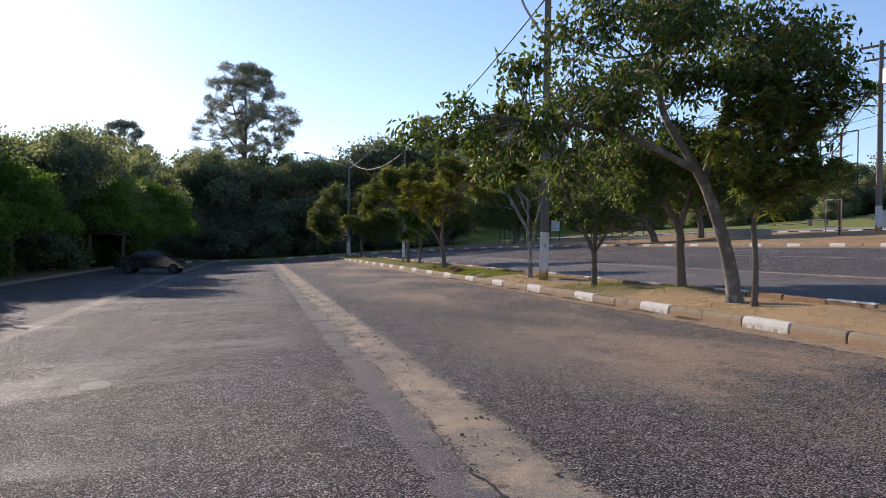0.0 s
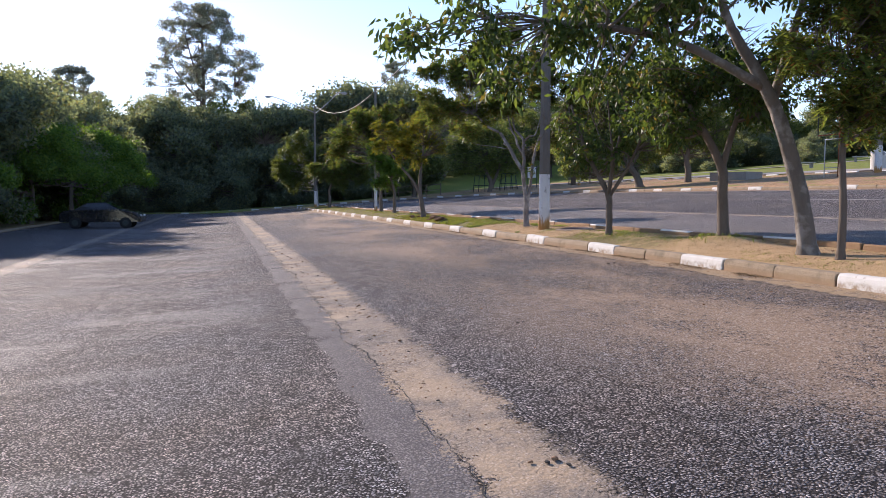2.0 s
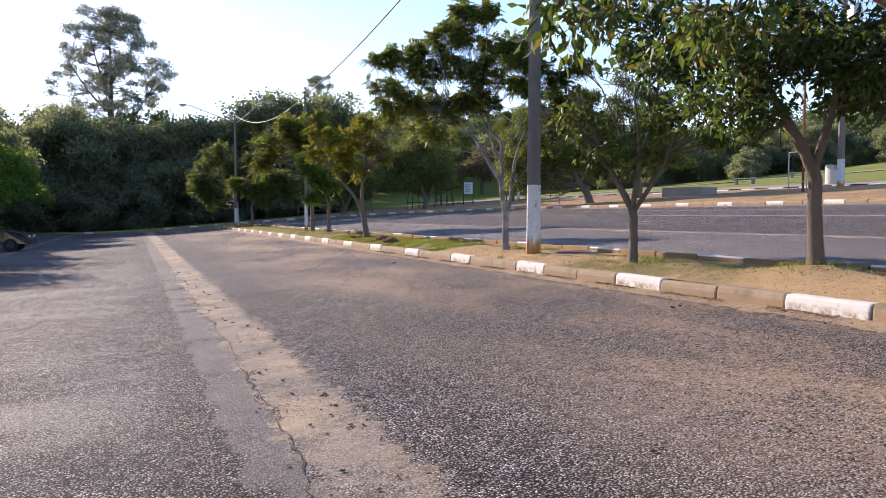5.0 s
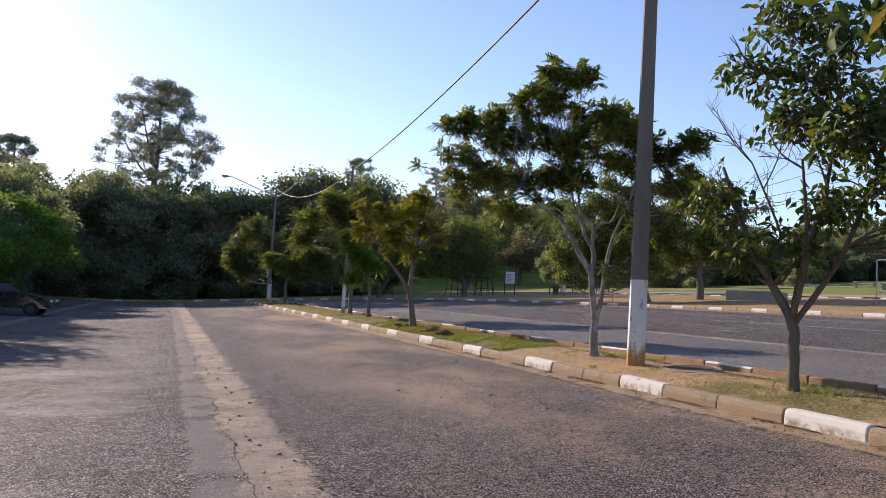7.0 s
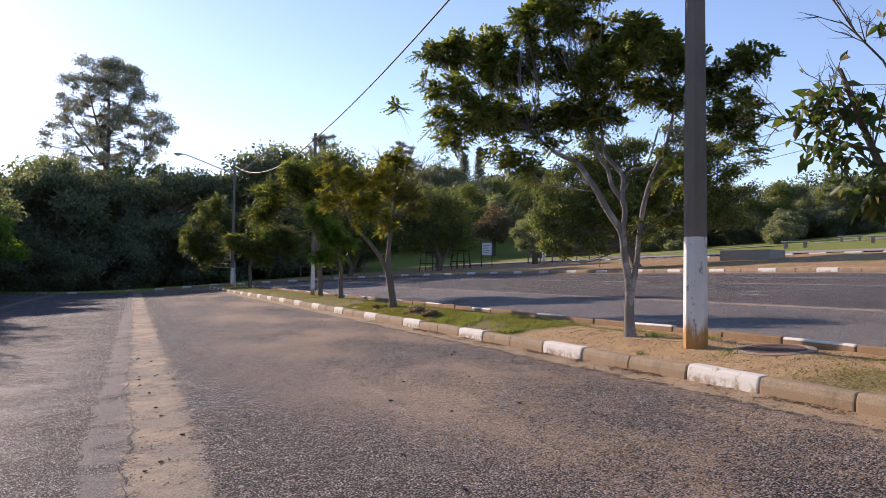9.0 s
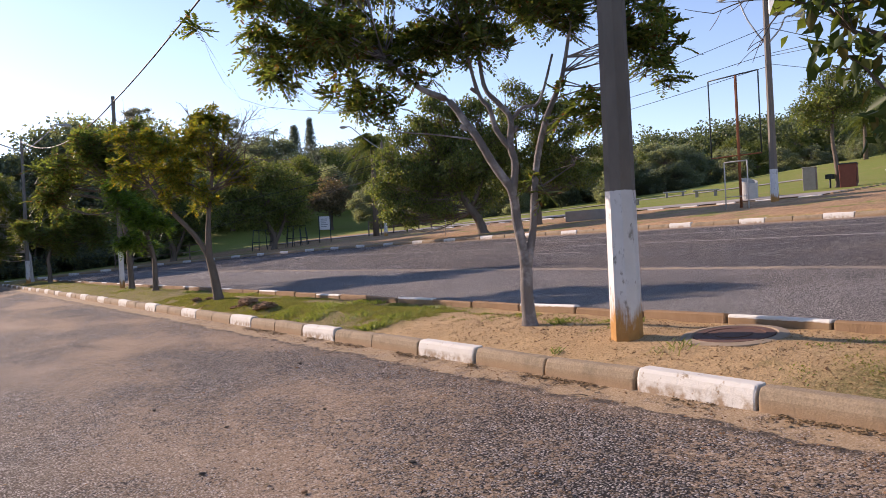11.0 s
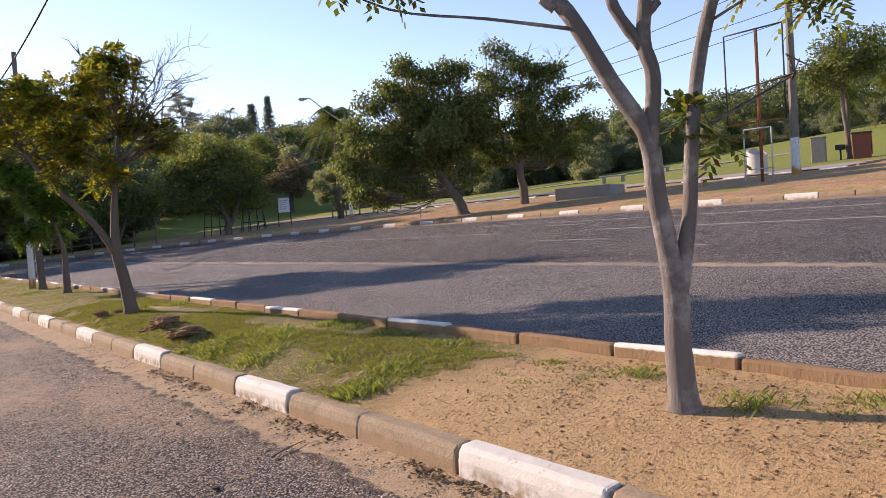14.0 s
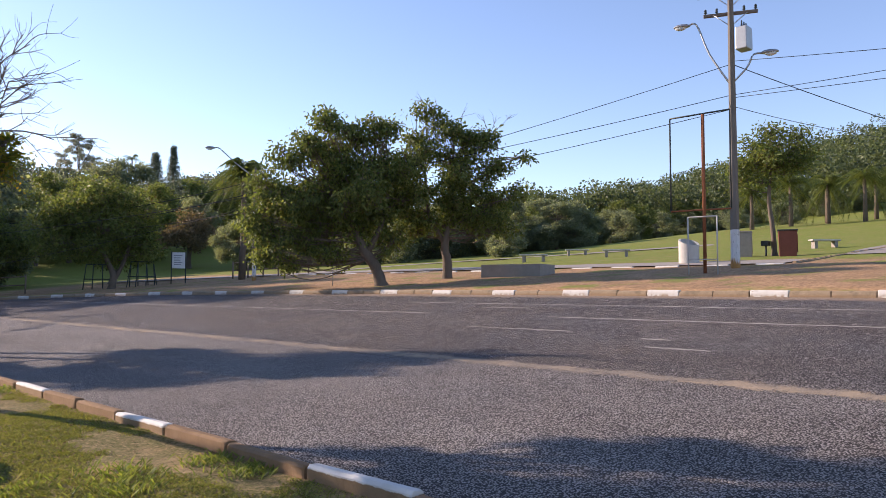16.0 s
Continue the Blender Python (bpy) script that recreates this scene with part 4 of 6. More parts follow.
grow("tree", on_median(1.36, 6.76),
     [[(0, 0, 0, 0.10), (-0.03, 0.02, 0.7, 0.085), (-0.07, 0.04, 1.2, 0.08), (-0.5, 0.35, 2.2, 0.04)],
      [(-0.05, 0.03, 1.1, 0.06), (0.1, -0.1, 1.9, 0.045), (0.3, -0.2, 2.8, 0.025)]],
     [(-0.84, 0.53, 2.05, 0.6), (-0.18, 0.11, 2.6, 0.85), (0.39, -0.25, 2.05, 0.7), (-0.65, 0.42, 2.75, 0.6), (0.9, -0.6, 2.9, 0.6), (1.7, -1.1, 3.3, 0.5), (0.2, 0.5, 3.2, 0.6)],
     13, "small forked tree with dark leaves on an earth mound", (0.13, 0.055), 13, 1.0, M_LEAF_A, M_BARK, 0.5, "median trees", bare=22, spread=0.16)
grow("tree", on_median(0.87, 9.72),
     [[(0, 0, 0, 0.075), (0.0, 0.0, 0.5, 0.065), (-0.03, 0.03, 0.86, 0.06), (-0.35, 0.35, 1.7, 0.035), (-0.6, 0.6, 2.7, 0.018)],
      [(-0.02, 0.02, 0.72, 0.045), (0.05, -0.05, 1.5, 0.035), (0.2, -0.25, 2.5, 0.022), (0.3, -0.3, 3.6, 0.012)],
      [(-0.02, 0.02, 0.75, 0.04), (0.3, -0.3, 1.5, 0.03), (0.55, -0.5, 2.3, 0.018)],
      [(-0.03, 0.02, 0.8, 0.035), (-0.1, -0.25, 1.6, 0.026), (-0.25, -0.3, 2.7, 0.014)]],
     [(-0.49, 0.51, 1.6, 0.34), (-0.66, 0.6, 2.2, 0.40), (-0.05, 0.05, 1.75, 0.42), (0.27, -0.28, 2.28, 0.5), (0.46, -0.48, 3.2, 0.62), (0.33, -0.34, 4.05, 0.7), (0.6, -0.5, 2.4, 0.45),
      (0.85, -0.7, 1.95, 0.34), (0.2, -0.8, 2.9, 0.55), (0.0, 0.0, 3.3, 0.45), (0.9, -0.3, 3.6, 0.5), (-0.45, 0.15, 3.8, 0.40), (-0.4, 0.15, 4.5, 0.45)],
     14, "multi-stemmed young tree with large glossy leaves and bare top twigs", (0.15, 0.068), 9, 0.85, M_LEAF_A, M_BARK, 0.6, "median trees", bare=10, spread=0.14,
     bare_limbs=(((-0.35, 0.35, 1.7), (-0.6, 0.65, 2.5), 0.018), ((-0.1, 0.1, 1.8), (-0.35, 0.38, 2.75), 0.018), ((-0.25, -0.3, 2.6), (-0.38, 0.1, 3.1), 0.015), ((0.2, -0.25, 2.4), (0.05, 0.05, 3.1), 0.014)))
grow("tree", on_median(0.99, 14.25),
     [[(0, 0, 0, 0.082), (-0.015, 0.01, 0.35, 0.069), (-0.005, 0.012, 0.62, 0.067), (-0.028, 0.036, 0.885, 0.056), (-0.068, 0.055, 1.15, 0.052), (-0.105, 0.068, 1.46, 0.050), (-0.265, 0.155, 1.75, 0.046),
       (-0.40, 0.27, 2.08, 0.043), (-0.475, 0.355, 2.24, 0.041), (-0.60, 0.45, 2.47, 0.038), (-0.77, 0.585, 2.58, 0.034), (-0.91, 0.70, 2.70, 0.028), (-1.15, 0.88, 3.0, 0.018)],
      [(0.0, 0.0, 0.60, 0.050), (0.052, -0.026, 0.885, 0.042), (0.08, -0.045, 1.09, 0.038), (0.10, -0.06, 1.40, 0.038), (0.145, -0.095, 1.82, 0.036), (0.235, -0.165, 2.23, 0.034), (0.33, -0.24, 2.5, 0.028), (0.40, -0.29, 2.73, 0.024), (0.5, -0.38, 3.4, 0.014)],
      [(-0.10, 0.06, 1.40, 0.042), (-0.07, 0.035, 1.76, 0.040), (-0.10, 0.065, 1.96, 0.040), (-0.09, 0.05, 2.25, 0.034), (-0.19, 0.13, 2.43, 0.030), (-0.30, 0.22, 2.63, 0.024), (-0.34, 0.25, 3.2, 0.016)],
      [(-0.10, 0.065, 1.92, 0.032), (-0.215, 0.15, 2.14, 0.030), (-0.26, 0.19, 2.37, 0.027), (-0.36, 0.265, 2.57, 0.022), (-0.5, 0.3, 3.2, 0.014)],
      [(-0.09, 0.05, 2.22, 0.024), (0.02, -0.04, 2.36, 0.020), (0.16, -0.15, 2.42, 0.015), (0.24, -0.3, 2.9, 0.012)],
      [(-0.42, 0.28, 2.04, 0.011), (-0.75, 0.55, 2.12, 0.008), (-1.15, 0.86, 2.2, 0.006), (-1.45, 1.1, 2.42, 0.004)],
      [(-0.47, 0.33, 2.15, 0.028), (-0.53, 0.37, 2.20, 0.024)], [(-0.36, 0.265, 2.55, 0.024), (-0.42, 0.30, 2.60, 0.020)], [(-0.08, 0.05, 2.10, 0.030), (-0.03, 0.01, 2.16, 0.022)]],
     [(-2.23, 1.66, 4.09, 0.4), (-2.4, 0.95, 3.47, 0.4), (-2.31, 1.33, 3.01, 0.4), (-1.52, 1.55, 4.45, 0.4), (-1.59, 1.37, 3.84, 0.4), (-1.86, 0.7, 3.13, 0.4), (-1.24, 0.81, 4.58, 0.4), (-0.9, 1.23, 4.08, 0.4), (-1.11, 1.12, 3.25, 0.4),
      (-1.02, 0.23, 4.56, 0.4), (-0.77, 0.53, 3.95, 0.4), (-0.44, 0.95, 3.25, 0.4), (-0.19, 0.56, 4.32, 0.4), (-0.58, -0.06, 3.71, 0.4), (-0.34, 0.25, 3.1, 0.4), (0.37, 0.39, 4.32, 0.4), (0.22, 0.25, 3.58, 0.4), (0.87, -0.73, 3.61, 0.34),
      (1.04, -0.89, 3.15, 0.34), (1.15, -1, 2.79, 0.28), (0.87, -0.73, 3.02, 0.28), (1.15, -1, 3.81, 0.36), (0.45, -0.4, 3.9, 0.4), (0.35, -0.3, 3.3, 0.32), (-0.5, 0.35, 5, 0.42), (-0.9, 0.6, 5.1, 0.36), (-2.95, 1.58, 3.35, 0.12),
      (-1.26, 0.82, 2.45, 0.2), (-1.43, 1.17, 2.64, 0.22), (-1.27, 1.07, 2.56, 0.20), (-1.40, 1.13, 2.46, 0.12), (-1.03, 0.91, 3.02, 0.22), (-1.57, 1.25, 3.08, 0.26), (-1.85, 1.4, 3.1, 0.25), (-0.64, 0.61, 3.18, 0.24), (-0.8, 0.74, 2.68, 0.16),
      (0.36, -0.44, 2.3, 0.24), (0.47, -0.56, 2.22, 0.2), (0.16, -0.13, 1.5, 0.12), (0.3, 0.6, 4.2, 0.4), (-0.2, -0.7, 4, 0.4)],
     15, "forked street tree with smooth grey trunk and feathery green crown", (0.10, 0.042), 44, 0.56, M_LEAF_D, M_BARK_G, 0.35, "median trees", bare=8, spread=0.14, sides=14, limb=0.008, feather=FEATHER)
grow("tree", on_median(0.86, 24.1),
     [[(0, 0, 0, 0.11), (-0.08, 0.03, 0.6, 0.09), (-0.15, 0.05, 1.02, 0.08), (-0.12, 0.04, 1.8, 0.05), (0.0, 0, 2.8, 0.03)],
      [(-0.14, 0.05, 0.9, 0.06), (-0.43, 0.15, 1.45, 0.05), (-0.96, 0.33, 2.1, 0.04), (-1.4, 0.5, 2.8, 0.02)]],
     [(-0.99, 0.34, 3.42, 0.48), (-0.19, 0.07, 3.59, 0.52), (0.22, -0.08, 3.03, 0.5), (-0.58, 0.2, 2.8, 0.5), (-1.18, 0.4, 2.99, 0.46), (0.07, -0.02, 3.95, 0.36), (-0.3, 0.1, 2.25, 0.42), (-0.77, 0.26, 2.3, 0.38),
      (0.1, 0.6, 3.3, 0.45), (-0.4, -0.5, 3.3, 0.45), (0.6, -0.3, 2.6, 0.3), (-1.75, 0.6, 2.75, 0.3), (-1.55, 0.5, 3.5, 0.32)],
     16, "forked street tree with yellowing feathery foliage", (0.10, 0.04), 22, 0.38, M_LEAF_Y, M_BARK, 0.35, "median trees", bare=8, spread=0.15, feather=FEATHER,
     bare_limbs=(((0.0, 0.0, 2.4), (0.6, -0.45, 3.2), 0.020), ((0.0, 0.0, 2.6), (0.5, -0.3, 3.6), 0.016), ((0.0, 0.0, 2.3), (0.5, -0.55, 2.9), 0.02), ((0.0, 0.0, 2.7), (0.45, -0.35, 3.3), 0.016), ((-0.9, 0.3, 2.2), (-1.35, 0.5, 3.2), 0.016)))
grow("tree", on_median(1.37, 31.4),
     [[(0, 0, 0, 0.09), (0, 0, 0.6, 0.075), (-0.02, 0.01, 1.1, 0.06), (-0.3, 0.1, 2.2, 0.03)]],
     [(-0.75, 0.21, 2.9, 0.55), (-0.41, 0.11, 2.24, 0.65), (-0.59, 0.15, 1.65, 0.5), (0.15, -0.04, 2.06, 0.5), (-0.9, 0.26, 3.1, 0.45), (-0.2, 0.4, 1.5, 0.4)],
     17, "small street tree with bright green drooping foliage", (0.12, 0.05), 18, 0.6, M_LEAF_B, M_BARK, 0.6, "median trees", bare=5, spread=0.18, feather=FEATHER)
grow("tree", on_median(1.35, 34.4),
     [[(0, 0, 0, 0.10), (-0.03, 0.01, 0.9, 0.09), (-0.07, 0.02, 1.75, 0.08), (-0.4, 0.1, 3.4, 0.05)]],
     [(-0.94, 0.22, 4.6, 0.8), (0.07, -0.02, 4.6, 0.85), (-0.52, 0.12, 3.8, 0.8), (-1.75, 0.44, 3.9, 0.8), (-2.1, 0.53, 3.3, 0.7), (-1.14, 0.26, 5.0, 0.6), (0.46, -0.11, 5.4, 0.4), (0.4, 0.5, 3.6, 0.7)],
     18, "taller street tree with a grey trunk and dark layered foliage", (0.15, 0.06), 20, 0.75, M_LEAF_D, M_BARK, 0.35, "median trees", bare=10, spread=0.24, feather=FEATHER_BIG)
grow("tree", on_median(1.27, 53.0),
     [[(0, 0, 0, 0.12), (0, 0, 0.8, 0.10), (-0.03, 0, 1.35, 0.09), (0.4, 0, 2.4, 0.05)]],
     [(-0.56, 0.08, 2.9, 1.0), (1.08, -0.15, 3.13, 1.2), (2.0, -0.29, 3.4, 1.0), (0.44, -0.06, 2.3, 1.0), (2.3, -0.34, 2.5, 0.85)],
     19, "round street tree with bright green foliage", (0.17, 0.075), 22, 0.95, M_LEAF_D, M_BARK, 0.35, "median trees", bare=12, spread=0.3, feather=FEATHER_BIG)
grow("tree", on_median(1.08, 59.6),
     [[(0, 0, 0, 0.17), (-0.05, 0, 1.0, 0.15), (-0.12, 0.01, 1.83, 0.13), (-0.6, 0.1, 3.4, 0.08)]],
     [(-2.4, 0.3, 4.0, 1.35), (-1.12, 0.13, 5.1, 1.4), (-2.7, 0.33, 2.95, 1.15), (-1.42, 0.17, 3.1, 1.5), (-0.36, 0.04, 4.18, 1.5), (-2.0, 0.25, 1.95, 0.9), (1.47, -0.17, 5.2, 1.2), (0.9, 0.5, 3.6, 1.2)],
     20, "dense round street tree with dark green leaves and a limewashed trunk", (0.18, 0.08), 22, 1.0, M_LEAF_T, M_WHITEBARK, 0.35, "median trees", bare=14, spread=0.34, feather=FEATHER_BIG)

# ---- park trees across the road ----
def on_ground(x, y, lift=0.1):
    return (x, y, level(x, y) + lift)


grow("tree", on_ground(18.0, 36.3),
     [[(0, 0, 0, 0.26), (-0.15, 0.15, 0.7, 0.22), (-0.6, 0.5, 1.6, 0.18), (-1.2, 1.0, 3.4, 0.1)], [(-0.4, 0.35, 1.3, 0.13), (0.1, 0, 2.6, 0.09), (0.2, -0.2, 4.2, 0.05)]],
     [(-2.0, 0.54, 6.2, 0.75), (-2.55, 1.2, 5.4, 0.8), (-3.2, 1.8, 4.8, 0.75), (-1.35, 0.3, 5.6, 0.85), (-0.5, -0.6, 6.0, 0.8), (-3.4, 2.3, 3.5, 1.0), (-3.6, 2.6, 2.25, 0.95), (-3.0, 2.2, 1.6, 0.95), (-2.65, 2.0, 0.75, 0.5),
      (-2.1, 1.3, 3.9, 1.2), (-1.1, 0.5, 4.3, 1.15), (-0.2, -0.4, 4.7, 1.0), (-2.0, 1.5, 2.1, 1.2), (-1.0, 0.7, 2.3, 1.15), (0.0, -0.1, 2.8, 1.1), (-1.6, 1.2, 1.3, 0.8), (-3.7, 2.7, 1.3, 0.6), (0.4, -0.4, 1.7, 0.75),
      (-1.6, -0.6, 3.2, 1.1), (-0.6, 1.8, 3.6, 1.1), (-2.2, 2.6, 3.0, 1.0), (-1.2, 1.6, 5.2, 0.8), (0.3, 0.6, 3.6, 0.9), (0.55, -0.8, 5.1, 0.8), (0.9, -0.7, 3.6, 0.9), (-2.9, 1.4, 3.0, 1.0)],
     31, "broad park tree with olive leaves hanging almost to the ground", (0.17, 0.085), 12, 1.35, M_LEAF_T, M_BARK, 0.7, "park trees", bare=8, spread=0.22)
grow("tree", on_ground(20.8, 35.4),
     [[(0, 0, 0, 0.22), (0, 0, 0.8, 0.19), (-0.07, 0.07, 1.4, 0.16), (0.1, 0, 3.0, 0.1), (0.2, 0, 4.8, 0.05)], [(-0.05, 0.05, 1.4, 0.11), (-0.5, 0.6, 2.8, 0.08), (-0.6, 0.7, 4.6, 0.04)]],
     [(-1.25, -0.05, 6.7, 0.6), (-0.6, -0.5, 6.1, 0.75), (0.05, -1.1, 5.9, 0.8), (0.65, -1.75, 5.8, 0.7), (-1.45, 0.5, 5.6, 0.7), (-0.9, 0.1, 5.1, 0.85), (0.06, -0.85, 4.9, 0.9), (1.0, -1.8, 4.5, 0.85), (1.65, -2.3, 3.6, 0.6),
      (-1.1, 0.6, 3.9, 0.9), (-0.07, -0.3, 3.6, 1.1), (0.9, -1.3, 3.4, 0.95), (-1.2, 1.1, 2.4, 0.9), (-0.26, 0.1, 2.3, 0.9), (0.7, -0.9, 2.3, 0.85), (1.4, -1.7, 2.2, 0.65), (-1.6, 1.3, 3.1, 0.85), (0.9, 0.4, 4.4, 0.9), (-0.6, -1.4, 4.2, 0.9), (1.75, -2.8, 5.0, 0.3), (-1.7, 1.5, 4.5, 0.8), (0.3, -0.4, 2.9, 1.0), (1.3, -1.5, 2.8, 0.8)],
     32, "tall park tree with sparse olive leaves and bare twigs", (0.16, 0.08), 11, 1.05, M_LEAF_T, M_BARK, 0.6, "park trees", bare=34, spread=0.20)
for i, (x, y, s) in enumerate(((16.4, 58.5, 0.92), (10.8, 64.0, 0.9), (20.5, 69.0, 0.78))):
    grow("tree", on_ground(x, y),
         [[(0, 0, 0, 0.22), (0.1, 0, 0.8, 0.18), (-0.3, 0.1, 1.8, 0.13), (-0.9, 0.3, 3.4, 0.07)], [(0.1, 0, 0.4, 0.14), (0.6, -0.2, 1.6, 0.11), (1.0, -0.4, 3.0, 0.06)]],
         [(q[0] * s, q[1] * s, q[2] * s, q[3] * s) for q in ((-3.0, 1.2, 4.4, 1.9), (-1.6, 0.7, 5.0, 2.0), (0.0, 0.0, 5.2, 2.0), (1.5, -0.6, 4.3, 1.8), (-0.5, 0.2, 3.4, 2.0), (-2.5, 1.0, 3.0, 1.8), (1.7, -0.7, 3.1, 1.4), (0.6, 0.8, 2.6, 1.3))],
         33 + i, "wide low park tree with dark shaded foliage", (0.22, 0.11), 20, 1.2, M_LEAF_T, M_BARK, 0.35, "park trees", spread=0.42)
grow("tree", on_ground(34.2, 27.2),
     [[(0, 0, 0, 0.13), (-0.02, 0.05, 1.2, 0.11), (-0.06, 0.18, 2.6, 0.09), (0.0, 0.1, 4.0, 0.05)]],
     [(-0.22, 0.6, 5.05, 0.95), (0.21, -0.57, 5.49, 0.95), (0.03, -0.09, 4.45, 1.05), (0.28, -0.77, 4.4, 0.85), (-0.39, 1.08, 4.26, 0.85), (-0.04, 0.11, 5.9, 0.55), (0.8, 0.2, 4.8, 0.8), (-0.7, -0.2, 4.8, 0.8), (-0.5, 1.3, 3.6, 0.7), (-0.1, 0.3, 3.5, 0.6), (0.5, -1.2, 4.9, 0.7)],
     37, "slim young park tree with a rounded green crown", (0.18, 0.08), 14, 0.9, M_LEAF_T, M_BARK, 0.3, "park trees", spread=0.27)


# ---- woods ----
def wood_tree(seed, h, r, leaf, mat, label, n=16, per=14, cover=1.2, spread=0.6, low=0.25, bark=None, category="tree"):
    rng = np.random.default_rng(seed)
    blobs = []
    for i in range(n):
        a, q = rng.uniform(0, 2 * math.pi), math.sqrt(rng.uniform(0, 1))
        z = rng.uniform(low, 0.9) * h
        k = math.sin(math.pi * min(1, max(0.12, (z / h - low * 0.6) / (1.0 - low * 0.6)))) ** 0.6
        blobs.append((math.cos(a) * q * r * k, math.sin(a) * q * r * k, z, r * rng.uniform(0.28, 0.46)))
    return grow("tree", (0, 0, -200), [[(0, 0, 0, 0.03 * h), (0.1, 0, h * 0.3, 0.022 * h), (0, 0.2, h * 0.62, 0.012 * h)]], blobs, seed, label,
                leaf, per, cover, mat, bark or M_BARK, 0.3, "woodland edge", spread=spread, limb=0.06, fold=False, sides=7, twigs=False, category=category)


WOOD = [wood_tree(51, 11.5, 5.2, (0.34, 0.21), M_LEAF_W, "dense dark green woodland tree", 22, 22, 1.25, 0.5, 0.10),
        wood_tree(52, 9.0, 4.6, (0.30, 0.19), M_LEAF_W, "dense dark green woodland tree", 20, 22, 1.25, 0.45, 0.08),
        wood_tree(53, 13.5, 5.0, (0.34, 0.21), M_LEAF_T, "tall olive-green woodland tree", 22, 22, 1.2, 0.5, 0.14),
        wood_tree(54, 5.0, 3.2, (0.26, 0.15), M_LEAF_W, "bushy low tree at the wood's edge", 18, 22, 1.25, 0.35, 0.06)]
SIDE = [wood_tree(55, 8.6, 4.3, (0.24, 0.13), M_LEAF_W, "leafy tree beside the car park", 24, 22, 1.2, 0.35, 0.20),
        wood_tree(56, 5.4, 3.0, (0.17, 0.085), M_LEAF_B, "low green tree beside the car park", 18, 22, 1.2, 0.26, 0.18)]
wr = np.random.default_rng(77)


def plant(src, x, y, s=1.0, lift=0.05):
    k = s * wr.uniform(0.9, 1.12)
    m = Matrix.Translation((x, y, level(x, y) + lift)) @ Matrix.Rotation(wr.uniform(0, 6.28), 4, "Z")
    ob = copy_thing(src, m)
    ob.scale = (k * wr.uniform(0.92, 1.1), k * wr.uniform(0.92, 1.1), k)
    return ob


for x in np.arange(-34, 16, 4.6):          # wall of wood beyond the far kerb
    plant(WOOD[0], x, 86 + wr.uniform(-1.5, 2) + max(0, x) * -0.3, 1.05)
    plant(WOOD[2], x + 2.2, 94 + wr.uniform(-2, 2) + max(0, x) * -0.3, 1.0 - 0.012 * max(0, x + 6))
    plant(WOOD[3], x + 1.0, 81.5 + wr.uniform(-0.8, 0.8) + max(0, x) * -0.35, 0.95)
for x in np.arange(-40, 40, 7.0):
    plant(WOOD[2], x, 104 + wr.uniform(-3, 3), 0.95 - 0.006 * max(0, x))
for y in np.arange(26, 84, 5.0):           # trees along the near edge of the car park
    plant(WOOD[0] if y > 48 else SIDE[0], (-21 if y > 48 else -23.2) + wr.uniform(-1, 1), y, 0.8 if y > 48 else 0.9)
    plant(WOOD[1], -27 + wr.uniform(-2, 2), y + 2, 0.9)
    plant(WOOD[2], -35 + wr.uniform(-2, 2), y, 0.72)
for x, y, s in ((-19.4, 27, 0.95), (-20.2, 21, 1.0), (-18.6, 33, 1.0), (-17.8, 46, 1.1), (-16.4, 51, 1.2), (-15.6, 57, 1.25)):
    plant(SIDE[1], x, y, s)
for x, y, s in ((-20.0, 40, 0.9), (-19.4, 53, 1.0), (-19.4, 62, 1.1), (-19.8, 70, 1.15)):
    plant(SIDE[0], x, y, s)
for x, y, s in ((16, 82, 0.6), (38, 104, 0.85), (46, 108, 0.85), (54, 114, 0.9), (30, 112, 0.9), (20, 100, 0.8), (26, 104, 0.85), (34, 122, 1.0), (44, 124, 1.0), (60, 126, 1.0), (10, 86, 0.7)):
    plant(WOOD[int(wr.integers(0, 3))], x, y, s)
for k in range(30):                        # edge of the wood across the lawn
    a = radians(-50 - k * 1.15)
    d = 92 + wr.uniform(-4, 14) + 32 * smooth(58, 66, 50 + k * 1.15)
    plant(WOOD[int(wr.integers(0, 3))], -math.sin(a) * d, 14 + math.cos(a) * d, wr.uniform(0.36, 0.56))
    if k % 2 == 0:
        plant(WOOD[3], -math.sin(a) * (d - 8), 14 + math.cos(a) * (d - 8), 0.7)
for k in range(20):                        # trees closing the slope behind the lawn
    a, d = radians(30 + 1.35 * k), wr.uniform(72, 90)
    plant(WOOD[k % 3], -1 + d * math.sin(a), 14 + d * math.cos(a), wr.uniform(0.42, 0.6))
    if k % 2:
        plant(WOOD[3], -1 + (d - 8) * math.sin(a), 14 + (d - 8) * math.cos(a), 0.6)
for x, y in ((70, 62), (62, 58), (48, 55), (86, 45), (90, 52)):
    plant(WOOD[3], x, y, 0.55)
for src in WOOD + SIDE:
    for o in list(src.children_recursive) + [src]:
        bpy.data.objects.remove(o)


